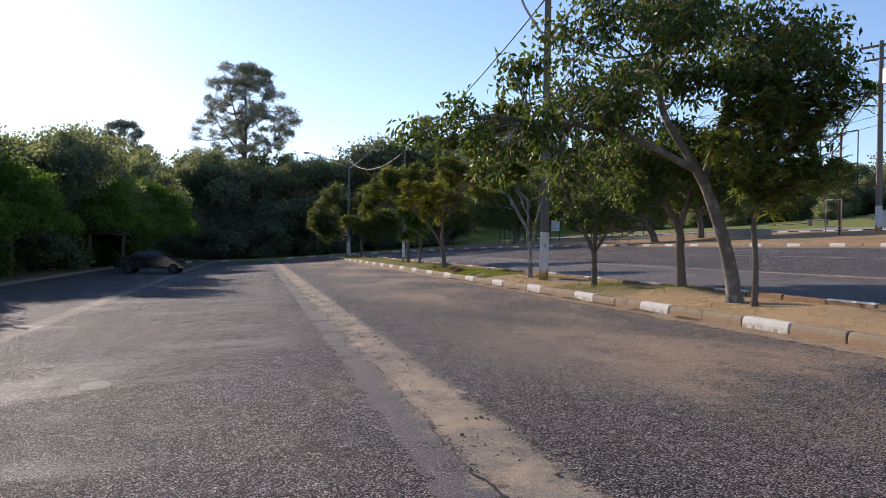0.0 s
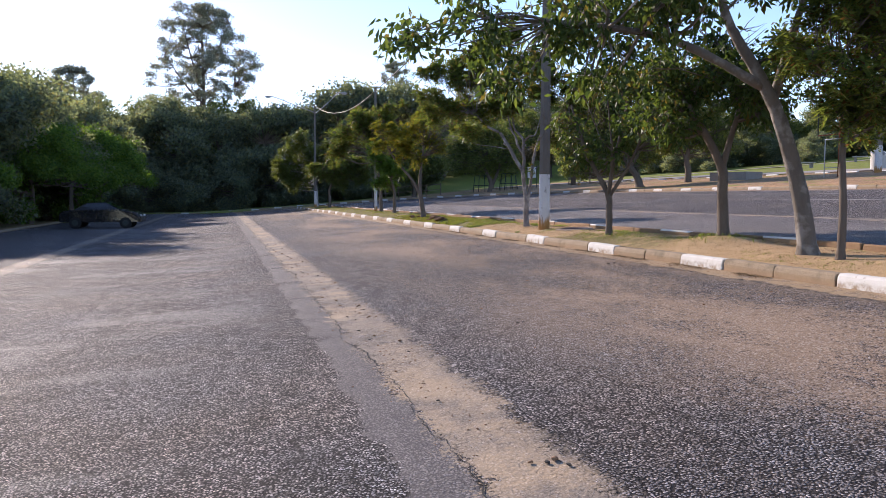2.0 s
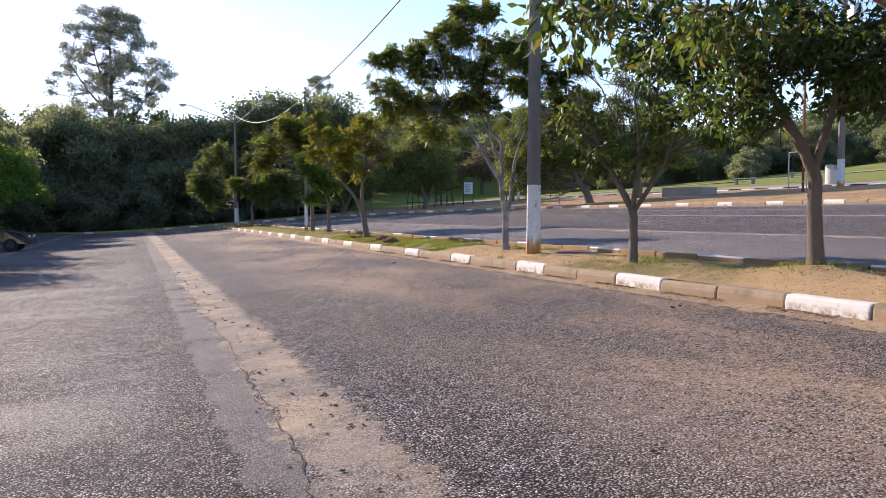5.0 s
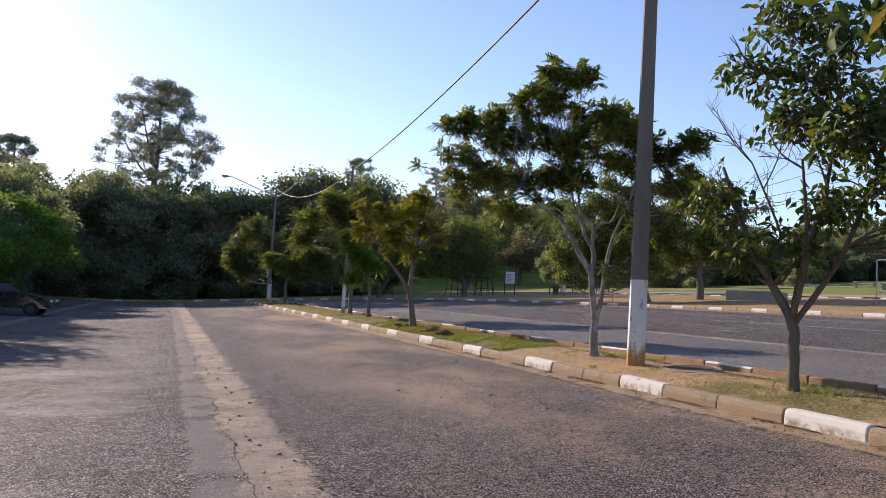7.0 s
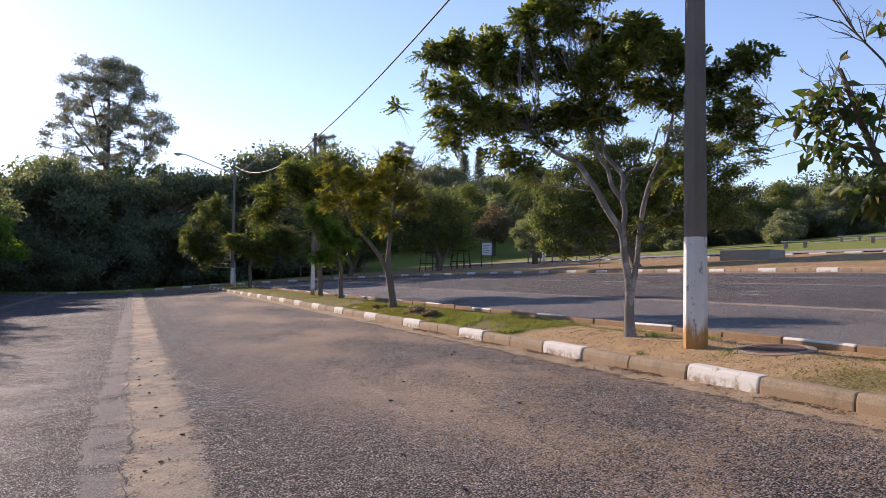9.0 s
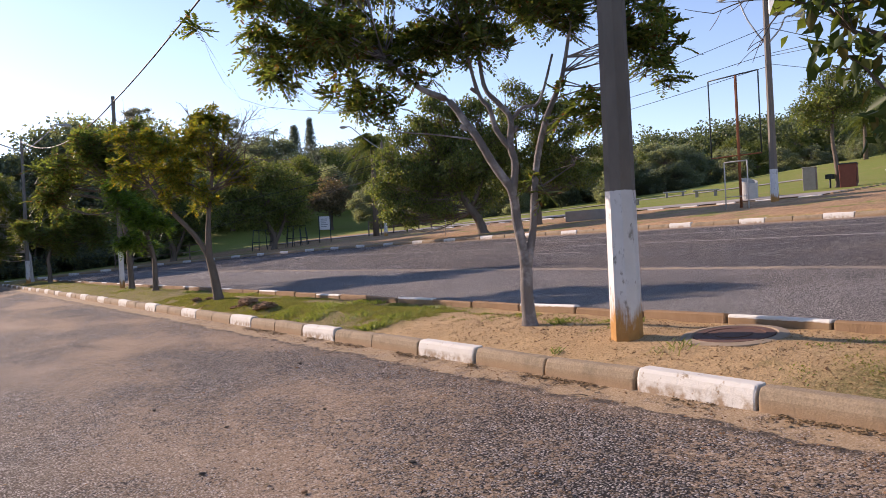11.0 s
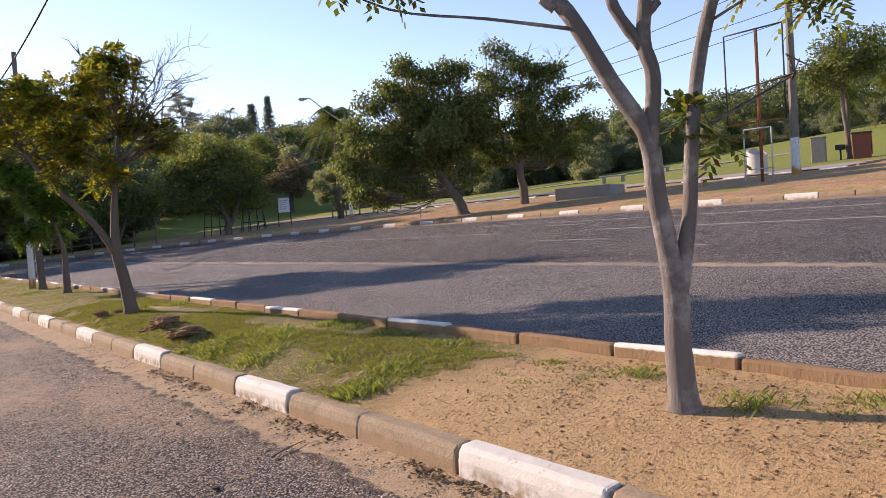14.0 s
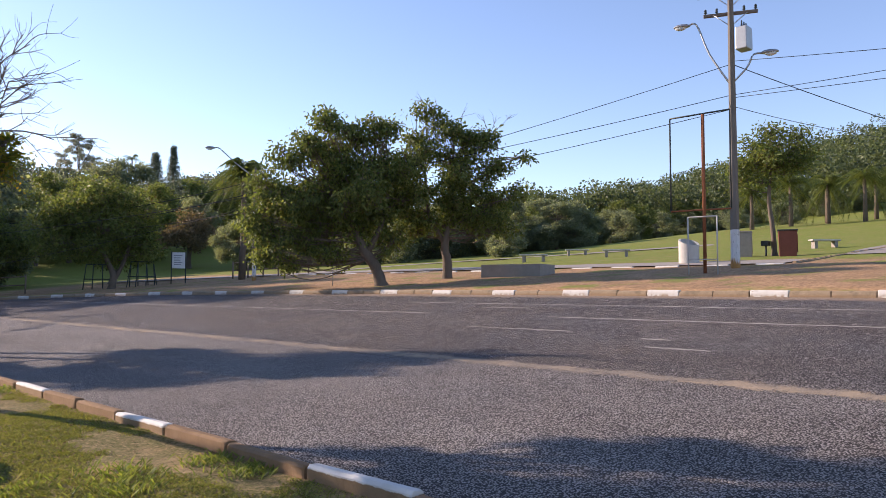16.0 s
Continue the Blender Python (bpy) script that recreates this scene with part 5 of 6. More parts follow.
def far_woods(name, n, place, size, mat, label, seed, count=60):
    """Uncountable far canopy: domed crowns of leaf sprays on the hillside."""
    rng = np.random.default_rng(seed)
    cen, spr = [], []
    for _ in range(n):
        x, y, h = place(rng)
        z = level(x, y)
        r = h * rng.uniform(0.34, 0.5)
        for _ in range(10):
            q = rng.normal(size=3)
            q /= np.linalg.norm(q)
            cen.append((x + q[0] * r, y + q[1] * r, z + h * 0.55 + q[2] * r * (0.7 if q[2] > 0 else 0.9)))
            spr.append(r * 0.20)
    ob = leaves(name, cen, spr, count, size, mat, None, rng, 0.2, False, 0.6)
    return tagged(ob, label, "woods", "", "stuff")


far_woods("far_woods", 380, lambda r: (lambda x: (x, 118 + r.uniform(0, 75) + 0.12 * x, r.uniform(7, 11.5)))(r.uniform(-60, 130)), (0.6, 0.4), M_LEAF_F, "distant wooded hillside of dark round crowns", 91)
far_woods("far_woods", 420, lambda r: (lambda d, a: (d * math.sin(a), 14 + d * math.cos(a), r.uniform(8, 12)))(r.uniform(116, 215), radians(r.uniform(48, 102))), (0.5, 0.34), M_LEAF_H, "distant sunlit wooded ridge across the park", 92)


def eucalyptus(x, y, h, seed, wide=0.25, low=0.42, n=150):
    """Bare trunk and rising limbs; an airy crown, wide below and rounded at the top, of many separate leaf clumps."""
    rng = np.random.default_rng(seed)
    blobs = []
    for i in range(n):
        q = rng.uniform(0, 1) ** 0.85
        w = wide * h * (1 - q ** 2.6) ** 0.6 + 0.04 * h
        a, k = rng.uniform(0, 6.28), math.sqrt(rng.uniform(0.05, 1.0))
        blobs.append((math.cos(a) * k * w, math.sin(a) * k * w, (low + (0.97 - low) * q) * h, rng.uniform(0.019, 0.035) * h))
    stems = [[(0, 0, 0, 0.016 * h), (0.1, 0, h * 0.3, 0.013 * h), (0.2, 0, h * 0.6, 0.008 * h), (0, 0.2, h * 0.93, 0.003 * h)]]
    for k in range(5):
        a, z = 1.3 * k + 0.4, h * (0.34 + 0.07 * k)
        stems.append([(0.1, 0, z, 0.006 * h), (math.cos(a) * wide * h * 0.35, math.sin(a) * wide * h * 0.35, z + 0.10 * h, 0.004 * h), (math.cos(a) * wide * h * 0.7, math.sin(a) * wide * h * 0.7, z + 0.24 * h, 0.002 * h)])
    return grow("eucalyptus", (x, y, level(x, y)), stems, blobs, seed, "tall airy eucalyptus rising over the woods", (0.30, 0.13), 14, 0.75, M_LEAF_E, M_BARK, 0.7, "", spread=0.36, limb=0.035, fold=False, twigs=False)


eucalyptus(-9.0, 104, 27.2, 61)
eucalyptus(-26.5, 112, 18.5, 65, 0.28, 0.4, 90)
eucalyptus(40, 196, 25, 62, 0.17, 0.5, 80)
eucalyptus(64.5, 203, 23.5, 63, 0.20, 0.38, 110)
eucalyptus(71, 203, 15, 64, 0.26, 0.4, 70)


def conifer(x, y, h, w, seed, label, gap):
    t = thing("conifer", (x, y, level(x, y)), label, "tree")
    rng = np.random.default_rng(seed)
    tube("trunk", [(0, 0, -0.2), (0, 0, h * 0.95)], [0.02 * h, 0.004 * h], M_BARK, t, 8)
    cen = []
    for i in range(26):
        z = 0.42 + 0.56 * i / 25
        r = w * (1 - (z - 0.42) / 0.6) ** gap
        for k in range(9):
            a = 2 * math.pi * k / 9 + i
            for q in (0.35, 0.7, 1.0):
                cen.append((math.cos(a) * r * q, math.sin(a) * r * q, z * h - 0.5 * r * q + rng.normal() * 0.3))
    leaves("crown", cen, [0.30] * len(cen), 7, (0.5, 0.18), M_LEAF_F, t, rng, 0.5, False)


conifer(78, 190, 18.0, 2.5, 71, "tall dark columnar conifer on the far hill", 0.7)
conifer(82.5, 190, 20.5, 2.8, 72, "pointed dark conifer on the far hill", 1.1)


def palm(x, y, h, seed, fronds=18, ln=2.6, label="feather palm with drooping fronds", skirt=0):
    t = thing("palm", (x, y, level(x, y)), label, "palm", "palms")
    rng = np.random.default_rng(seed)
    v, f = [], []
    tube_arrays([Vector((0, 0, -0.2)), Vector((0.05, 0, h * 0.5)), Vector((0, 0, h))], [0.24, 0.17, 0.15], 9, v, f)
    mesh_ob("trunk", v, f, M_BARK, t, "", True)
    for i in range(fronds + skirt):
        a = 2.4 * i + rng.uniform(-0.2, 0.2)
        e = rng.uniform(0.1, 1.25) if i < fronds else rng.uniform(-1.1, -0.3)
        d = Vector((math.cos(a), math.sin(a), 0))
        pts, rise = [], math.sin(e)
        for k in range(9):
            q = k / 8
            pts.append(Vector((0, 0, h)) + d * ln * q * max(0.35, math.cos(e)) + Vector((0, 0, ln * (rise * q - 0.8 * q * q))))
        fv, ff = [], []
        tube_arrays(pts, list(np.linspace(0.025, 0.006, 9)), 4, fv, ff, False)
        side = Vector((-d.y, d.x, 0))
        for k in range(1, 25):
            q = k / 24 * 7.99
            p = pts[int(q)].lerp(pts[int(q) + 1], q % 1)
            w = ln * 0.24 * math.sin(math.pi * min(1, 0.18 + k / 28))
            for s in (-1, 1):
                n = len(fv)
                tip = p + side * s * w * 0.8 + d * w * 0.35 + Vector((0, 0, -w * rng.uniform(0.35, 0.8)))
                fv += [p + d * 0.035, p - d * 0.035, tip]
                ff.append((n, n + 1, n + 2))
        mesh_ob("frond", fv, ff, M_PALM, t)
    return t


palm(22.9, 55.0, 6.9, 81, 34, 2.7, "tall palm with hanging grey-green fronds behind the street lamp", 22)
for i, (x, y, h) in enumerate(((74, 40, 4.2), (77, 37.5, 3.9), (80, 38.5, 4.3), (76, 34, 4.4), (79, 31.5, 4.6), (84, 35, 4.2), (70, 28, 4.0), (82, 27, 4.4), (88, 30, 4.2), (72, 43, 3.8))):
    palm(x, y, h, 82 + i, 26, 3.3, "young date palm with feathery fronds on the lawn", 8)
palm(73, 192, 16, 95, 16, 4.0, "distant palm above the hillside woods")
grow("tree", on_ground(38, 92), [[(0, 0, 0, 0.3), (0, 0, 1.5, 0.25), (0.3, 0, 3, 0.15)]], [(-2.4, 0, 4.0, 2.0), (0, 0, 4.8, 2.2), (2.2, 0.5, 4.0, 2.0), (0.5, -1, 3.2, 1.8), (-3.8, 1, 3.2, 1.5)],
     38, "russet-leaved tree at the edge of the lawn", (0.36, 0.18), 22, 1.2, M_LEAF_R, M_BARK, 0.4, "park trees", spread=0.6, fold=False)


# ---- park furniture ----
def sign_frame():
    t = thing("empty_signboard", on_ground(21.85, 24.9), "tall empty rectangular metal sign frame on a rusty post", "sign frame")
    a, b = Vector((-0.42, 0.93, 0)), Vector((0.34, -0.75, 0))
    def up(p, z):
        return (p.x, p.y, z)
    tube("post", [(0, 0, -0.3), (0, 0, 5.2)], 0.055, M_RUST, t, 10, "rusty steel post")
    tube("frame_bar", [up(a, 2.05), up(a, 5.12)], 0.028, M_DARKSTEEL, t, 8)
    tube("frame_bar", [up(b, 2.1), up(b, 5.3)], 0.028, M_DARKSTEEL, t, 8)
    tube("frame_bar", [up(a, 5.12), up(b, 5.3)], 0.028, M_DARKSTEEL, t, 8)
    tube("frame_bar", [up(a, 2.05), up(b, 2.1)], 0.028, M_RUST, t, 8)
    s = thing("barrier_frame", on_ground(21.3, 24.7), "white-painted metal hoop standing in bare soil", "metal frame")
    c, d = Vector((-0.05, 0.47, 0)), Vector((0.06, -0.43, 0))
    for p in (c, d):
        tube("upright", [up(p, -0.2), up(p, 1.85)], 0.024, M_GREY_PAINT, s, 8)
    tube("rail", [up(c, 1.85), up(d, 1.85)], 0.024, M_GREY_PAINT, s, 8)
    tube("rail", [up(c, 0.5), up(d, 0.5)], 0.014, M_GREY_PAINT, s, 8)


sign_frame()


def well_ring(x, y):
    bm = bmesh.new()
    n = 28
    ring = []
    for r, z0 in ((0.41, 0), (0.41, 1), (0.33, 1), (0.33, 0.1)):
        ring.append([bm.verts.new((r * math.cos(2 * math.pi * i / n), r * math.sin(2 * math.pi * i / n), -0.1 if z0 == 0 else (0.3 if z0 == 0.1 else 0.95 + 0.16 * math.sin(2 * math.pi * i / n + 0.5)))) for i in range(n)])
    for a, b in zip(ring, ring[1:]):
        for i in range(n):
            bm.faces.new((a[i], a[(i + 1) % n], b[(i + 1) % n], b[i]))
    bm.faces.new(list(reversed(ring[-1])))
    t = thing("concrete_bin", on_ground(x, y), "round pale concrete litter bin with a slanting open rim", "litter bin")
    part("ring", bm, M_PALE, t)


well_ring(28.2, 28.5)


def cabinet(x, y, w, d, h, mat, label, name, taper=1.0, lid=None, turn=20):
    t = thing(name, on_ground(x, y), label, "cabinet", turn=turn)
    part("body", box_bm(-w / 2, w / 2, -d / 2, d / 2, -0.1, h, 0.02, taper), mat, t)
    k = max(1.0, taper)
    part("lid", box_bm(-w / 2 * k - 0.03, w / 2 * k + 0.03, -d / 2 * k - 0.03, d / 2 * k + 0.03, h, h + 0.06, 0.015), lid or mat, t)
    part("door", box_bm(-w / 2 * 0.8, w / 2 * 0.8, -d / 2 * k - 0.015, -d / 2 * k + 0.01, h * 0.15, h * 0.85, 0.005), mat, t)


cabinet(33.3, 28.2, 0.62, 0.6, 1.15, M_CONC, "grey concrete meter cabinet", "meter_cabinet")
cabinet(33.6, 26.4, 0.74, 0.7, 1.12, M_REDBOX, "red-brown flared litter box with a dark top", "litter_box", 1.12, M_DARKSTEEL)
t = thing("barbecue_grill", on_ground(33.95, 27.5), "small dark barbecue grill on a post", "grill")
tube("post", [(0, 0, -0.2), (0, 0, 0.5)], 0.05, M_DARKSTEEL, t, 8)
part("tray", box_bm(-0.2, 0.2, -0.16, 0.16, 0.48, 0.72, 0.02), M_DARKSTEEL, t)


def bench(x, y, ln, turn):
    t = thing("bench", on_ground(x, y), "plain concrete bench with two block legs", "bench", "park benches", turn=turn)
    part("seat", box_bm(-ln / 2, ln / 2, -0.22, 0.22, 0.40, 0.48, 0.02), M_PALE, t)
    for s in (-0.36, 0.36):
        part("leg", box_bm(s * ln - 0.09, s * ln + 0.09, -0.17, 0.17, -0.1, 0.40, 0.015), M_CONC, t)


bench(41.7, 27.3, 1.6, -40)
bench(39.8, 38.9, 1.7, -62)
bench(36.0, 42.5, 1.7, -62)
bench(44.5, 45.0, 1.7, -50)
t = thing("planter_wall", on_ground(22.3, 32.9), "low rectangular weathered concrete planter wall", "planter", turn=12)
for a in ((-0.70, -0.56, -1.3, 1.3), (0.56, 0.70, -1.3, 1.3), (-0.56, 0.56, -1.3, -1.16), (-0.56, 0.56, 1.16, 1.3)):
    part("wall_side", box_bm(*a, -0.2, 0.46, 0.015), M_CONC, t)
part("fill", box_bm(-0.56, 0.56, -1.16, 1.16, -0.1, 0.30), M_PARK, t, "dry soil filling")


def info_sign(x, y):
    t = thing("information_sign", on_ground(x, y), "white notice board on two dark posts", "sign", turn=-62 + 90 - 60)
    for s in (-0.42, 0.42):
        tube("post", [(s, 0, -0.2), (s, 0, 2.0)], 0.035, M_DARKSTEEL, t, 8)
    part("board", box_bm(-0.38, 0.38, -0.03, 0.02, 0.95, 1.95, 0.01), M_BOARD, t, "white board")
    for k in range(5):
        part("print_bar", box_bm(-0.28, 0.22 - 0.06 * (k % 3), -0.036, -0.031, 1.72 - k * 0.14, 1.77 - k * 0.14), M_INK, t)


info_sign(20.4, 58.3)


def exercise_frame(x, y, turn):
    t = thing("exercise_frame", on_ground(x, y), "dark green tubular climbing frame in the tree shade", "play equipment", turn=turn)
    for s in (-0.8, -0.3, 0.3, 0.8):
        tube("upright", [(s, -0.3, -0.1), (s * 0.8, 0, 1.5)], 0.03, M_DARKSTEEL, t, 6)
        tube("strut", [(s, 0.4, -0.1), (s * 0.8, 0, 1.5)], 0.03, M_DARKSTEEL, t, 6)
    tube("rail", [(-0.65, 0, 1.5), (0.65, 0, 1.5)], 0.03, M_DARKSTEEL, t, 6)
    tube("rail", [(-0.78, -0.2, 0.6), (0.78, -0.2, 0.6)], 0.03, M_DARKSTEEL, t, 6)


exercise_frame(18.2, 58.5, -35)
exercise_frame(16.4, 60.6, -20)


def post_fence(x0, y0, x1, y1, n, label):
    t = thing("fence", on_ground(x0, y0), label, "fence")
    for i in range(n):
        x, y = (x1 - x0) * i / (n - 1), (y1 - y0) * i / (n - 1)
        z = level(x0 + x, y0 + y) - level(x0, y0)
        tube("fence_post", [(x, y, z - 0.2), (x, y, z + 1.15)], 0.05, M_WOODPOST, t, 7)
    for h in (0.55, 1.05):
        z = level(x1, y1) - level(x0, y0)
        tube("rail", [(0, 0, h), (x1 - x0, y1 - y0, z + h)], 0.035, M_WOODPOST, t, 6)


post_fence(24.0, 58.0, 27.5, 54.5, 6, "rustic wooden fence with posts and two rails")
post_fence(13.0, 62.5, 8.0, 70.0, 6, "rustic wooden fence with posts and two rails")
t = thing("sign_post", on_ground(17.4, 38.6), "small plate on a thin post by the kerb", "sign")
tube("post", [(0, 0, -0.2), (0, 0, 1.5)], 0.022, M_STEEL, t, 8)
part("plate", box_bm(-0.14, 0.14, -0.02, 0.0, 1.15, 1.55, 0.008), M_BOARD, t)


def flat_path(name, pts, width, material, label, lift=0.125):
    v, f = [], []
    line = bend([(x, y, 0) for x, y in pts], 8)
    for i, p in enumerate(line):
        d = (line[min(i + 1, len(line) - 1)] - line[max(i - 1, 0)]).normalized()
        s = Vector((-d.y, d.x, 0)) * width / 2
        for k in (-1, -0.4, 0.4, 1):
            q = p + s * k
            v.append((q.x, q.y, level(q.x, q.y) + lift + 0.05))
    for i in range(len(line) - 1):
        for k in range(3):
            a = i * 4 + k
            f.append((a, a + 1, a + 5, a + 4))
    return tagged(mesh_ob(name, v, f, material, None, "", True), label, "path", "", "structure")


flat_path("path", [(27.6, 24), (28, 34), (28.6, 46), (27, 58), (22, 72)], 2.6, M_CONC, "grey concrete park path")
flat_path("path", [(32, 22.5), (40, 23.2), (55, 22), (75, 17)], 2.4, M_CONC, "grey tarred side path up the lawn")
flat_path("path", [(29, 56), (38, 54), (47, 46), (52, 38)], 1.8, M_CONC, "grey concrete path beyond the trees")


# ---- parked car ----
def car(x, y, turn):
    t = thing("car", (x, y, level(x, y)), "black saloon car parked in tree shade", "car", turn=turn)
    prof = [(-2.1, 0.35), (-2.12, 0.75), (-1.95, 0.95), (-1.35, 1.02), (-0.75, 1.40), (0.25, 1.44), (0.95, 1.05), (1.85, 0.88), (2.1, 0.65), (2.12, 0.35)]
    bm = bmesh.new()
    rows = []
    for s, k in ((-0.84, 0.96), (-0.80, 1.0), (0.80, 1.0), (0.84, 0.96)):
        rows.append([bm.verts.new((px * k, s * (0.80 if pz > 1.05 else 1.0), 0.35 + (pz - 0.35) * (0.97 if abs(s) > 0.82 else 1))) for px, pz in prof])
    for a, b in zip(rows, rows[1:]):
        for i in range(len(prof) - 1):
            bm.faces.new((a[i], a[i + 1], b[i + 1], b[i]))
    for r in (rows[0], list(reversed(rows[-1]))):
        bm.faces.new(r)
    bmesh.ops.bevel(bm, geom=bm.edges[:], offset=0.025, segments=2, affect="EDGES")
    part("body", bm, M_CARPAINT, t)
    for s in (-1, 1):
        v = [(-1.2, 0.77 * s, 1.04), (-0.7, 0.68 * s, 1.34), (0.2, 0.68 * s, 1.37), (0.8, 0.77 * s, 1.06)]
        mesh_ob("side_window", [(a, b + 0.03 * s, c) for a, b, c in v], [(0, 1, 2, 3)], M_CARGLASS, t)
        for wx in (-1.3, 1.3):
            bm = bmesh.new()
            bmesh.ops.create_cone(bm, cap_ends=True, segments=20, radius1=0.31, radius2=0.31, depth=0.2, matrix=Matrix.Translation((wx, 0.76 * s, 0.31)) @ Matrix.Rotation(math.pi / 2, 4, "X"))
            w = part("wheel", bm, M_RUBBER, t)
            bm = bmesh.new()
            bmesh.ops.create_cone(bm, cap_ends=True, segments=16, radius1=0.17, radius2=0.15, depth=0.03, matrix=Matrix.Translation((wx, 0.865 * s, 0.31)) @ Matrix.Rotation(math.pi / 2, 4, "X"))
            part("rim", bm, M_DARKSTEEL, w)
    mesh_ob("windscreen", [(0.32, -0.62, 1.40), (0.32, 0.62, 1.40), (0.98, 0.7, 1.07), (0.98, -0.7, 1.07)], [(0, 1, 2, 3)], M_CARGLASS, t)
    for s in (-1, 1):
        part("headlight", box_bm(2.03, 2.10, s * 0.6 - 0.16, s * 0.6 + 0.16, 0.66, 0.78, 0.02), M_GLASSY, t)


car(-13.1, 41.5, -4)

# ---- manhole and clutter on the median ----
mz = level(1.15, 11.97) + soil_h(1.15, 11.97)
t = thing("manhole", (1.20, 11.93, mz), "rusty round manhole cover in a soil-stained concrete collar", "manhole cover")
bm = bmesh.new()
n = 40
rings = []
for r, z in ((0.46, -0.06), (0.43, 0.014), (0.35, 0.024), (0.335, 0.010)):
    rings.append([bm.verts.new((r * math.cos(2 * math.pi * i / n), r * math.sin(2 * math.pi * i / n), z + SLOPE * r * math.cos(2 * math.pi * i / n))) for i in range(n)])
for a, b in zip(rings, rings[1:]):
    for i in range(n):
        bm.faces.new((a[i], a[(i + 1) % n], b[(i + 1) % n], b[i]))
part("collar", bm, M_SAND, t, "soil-stained concrete collar")
bm = bmesh.new()
rings = []
for r, z in ((0.33, 0.006), (0.325, 0.022), (0.25, 0.022), (0.245, 0.017), (0.15, 0.017), (0.145, 0.024)):
    rings.append([bm.verts.new((r * math.cos(2 * math.pi * i / n), r * math.sin(2 * math.pi * i / n), z + SLOPE * r * math.cos(2 * math.pi * i / n))) for i in range(n)])
for a, b in zip(rings, rings[1:]):
    for i in range(n):
        bm.faces.new((a[i], a[(i + 1) % n], b[(i + 1) % n], b[i]))
bm.faces.new(rings[-1])
part("cover", bm, plain("rusty_iron", (0.07, 0.035, 0.025), (0.15, 0.075, 0.05), 0.8, 14), t, "rusty iron cover")


def blades(name, spots, size, mat, label, seed, category="grass", lie=0.5, width=0.10):
    """Many small blades, one stuff object. spots: x, y, z, spread, count."""
    rng = np.random.default_rng(seed)
    v = []
    for x, y, z, sp, cnt in spots:
        for _ in range(cnt):
            bx, by = x + rng.normal() * sp, y + rng.normal() * sp
            if 0.14 > bx > -0.5 and lie < 1:
                bx = 0.16
            if lie < 1 and 0.1 < bx < 1.95:
                z = level(bx, by) + soil_h(bx, by)
            a = rng.uniform(0, 6.28)
            ln = size * rng.uniform(0.5, 1.3)
            d = Vector((math.cos(a) * lie, math.sin(a) * lie, 1 - 0.6 * lie if lie < 1 else 0.15)).normalized() * ln
            s = Vector((-math.sin(a), math.cos(a), 0)) * ln * width
            p = Vector((bx, by, z - 0.004))
            v += [p - s, p + s, p + d * 0.6 + s * 0.7 + Vector((0, 0, 0.004)), p + d - Vector((0, 0, 0.1 * ln))]
    me_f = [(4 * i, 4 * i + 1, 4 * i + 2, 4 * i + 3) for i in range(len(v) // 4)]
    return tagged(mesh_ob(name, v, me_f, mat, None), label, category, "", "stuff")


gr = np.random.default_rng(5)


def grassy(x, y):
    """How green the median is: a mat between the bare soil round the forked tree and the yellowing tree, patches elsewhere."""
    q = noise.noise((x * 1.1, y * 0.8, 5.0)) + 0.35 * noise.noise((x * 4.3, y * 3.6, 1.0))
    mat = smooth(15.7, 16.6, y - 0.35 * (x - 0.6)) * (1 - smooth(60, 66, y)) * (1 - 0.75 * smooth(1.3, 1.6, x) * (1 - smooth(20, 21.5, y)))
    return q + 0.62 * mat - (0.30 if y < 15 else 0.12)


spots = []
for _ in range(18000):
    y = gr.uniform(14.5, 27) if gr.uniform() < 0.68 else gr.uniform(-4, 60)
    x = gr.uniform(0.2, 1.85)
    if grassy(x, y) > 0.14:
        spots.append((x, y, 0, 0.035, 9))
herb = [(gr.uniform(0.9, 1.85), gr.uniform(13.2, 16.6), 0, 0.06, 26) for _ in range(26)] + [(gr.uniform(0.3, 1.8), gr.uniform(7.8, 11.2), 0, 0.07, 26) for _ in range(60)]
blades("creeping_herb", herb, 0.030, M_TUFT, "low creeping green herb on the bare soil", 16, lie=0.75, width=0.16)
blades("grass", spots, 0.034, M_GRASS, "short yellow-green grass on the median", 6, lie=0.7)
tufts = [(0.26, 16.5, 0, 0.10, 150), (0.40, 16.42, 0, 0.08, 90), (0.78, 16.65, 0, 0.13, 170), (1.78, 18.9, 0, 0.10, 190), (1.72, 19.35, 0, 0.10, 150), (1.72, 24.5, 0, 0.14, 260), (0.35, 18.4, 0, 0.12, 150), (0.55, 18.6, 0, 0.13, 150),
         (1.1, 19.4, 0, 0.16, 190), (0.9, 19.0, 0, 0.14, 140), (1.6, 17.0, 0, 0.10, 110), (0.33, 19.3, 0, 0.10, 130), (0.5, 19.7, 0, 0.12, 120), (0.17, 19.8, 0, 0.04, 40), (0.6, 17.5, 0, 0.14, 120), (0.24, 13.1, 0, 0.03, 14),
         (1.5, 14.9, 0, 0.09, 60), (1.65, 13.5, 0, 0.1, 60), (1.2, 14.0, 0, 0.1, 70), (1.5, 28.0, 0, 0.15, 160), (0.9, 33.2, 0, 0.15, 160), (1.5, 10.2, 0, 0.2, 90), (1.0, 9.4, 0, 0.2, 110), (1.3, 6.9, 0, 0.35, 260), (0.6, 12.1, 0, 0.1, 30)]
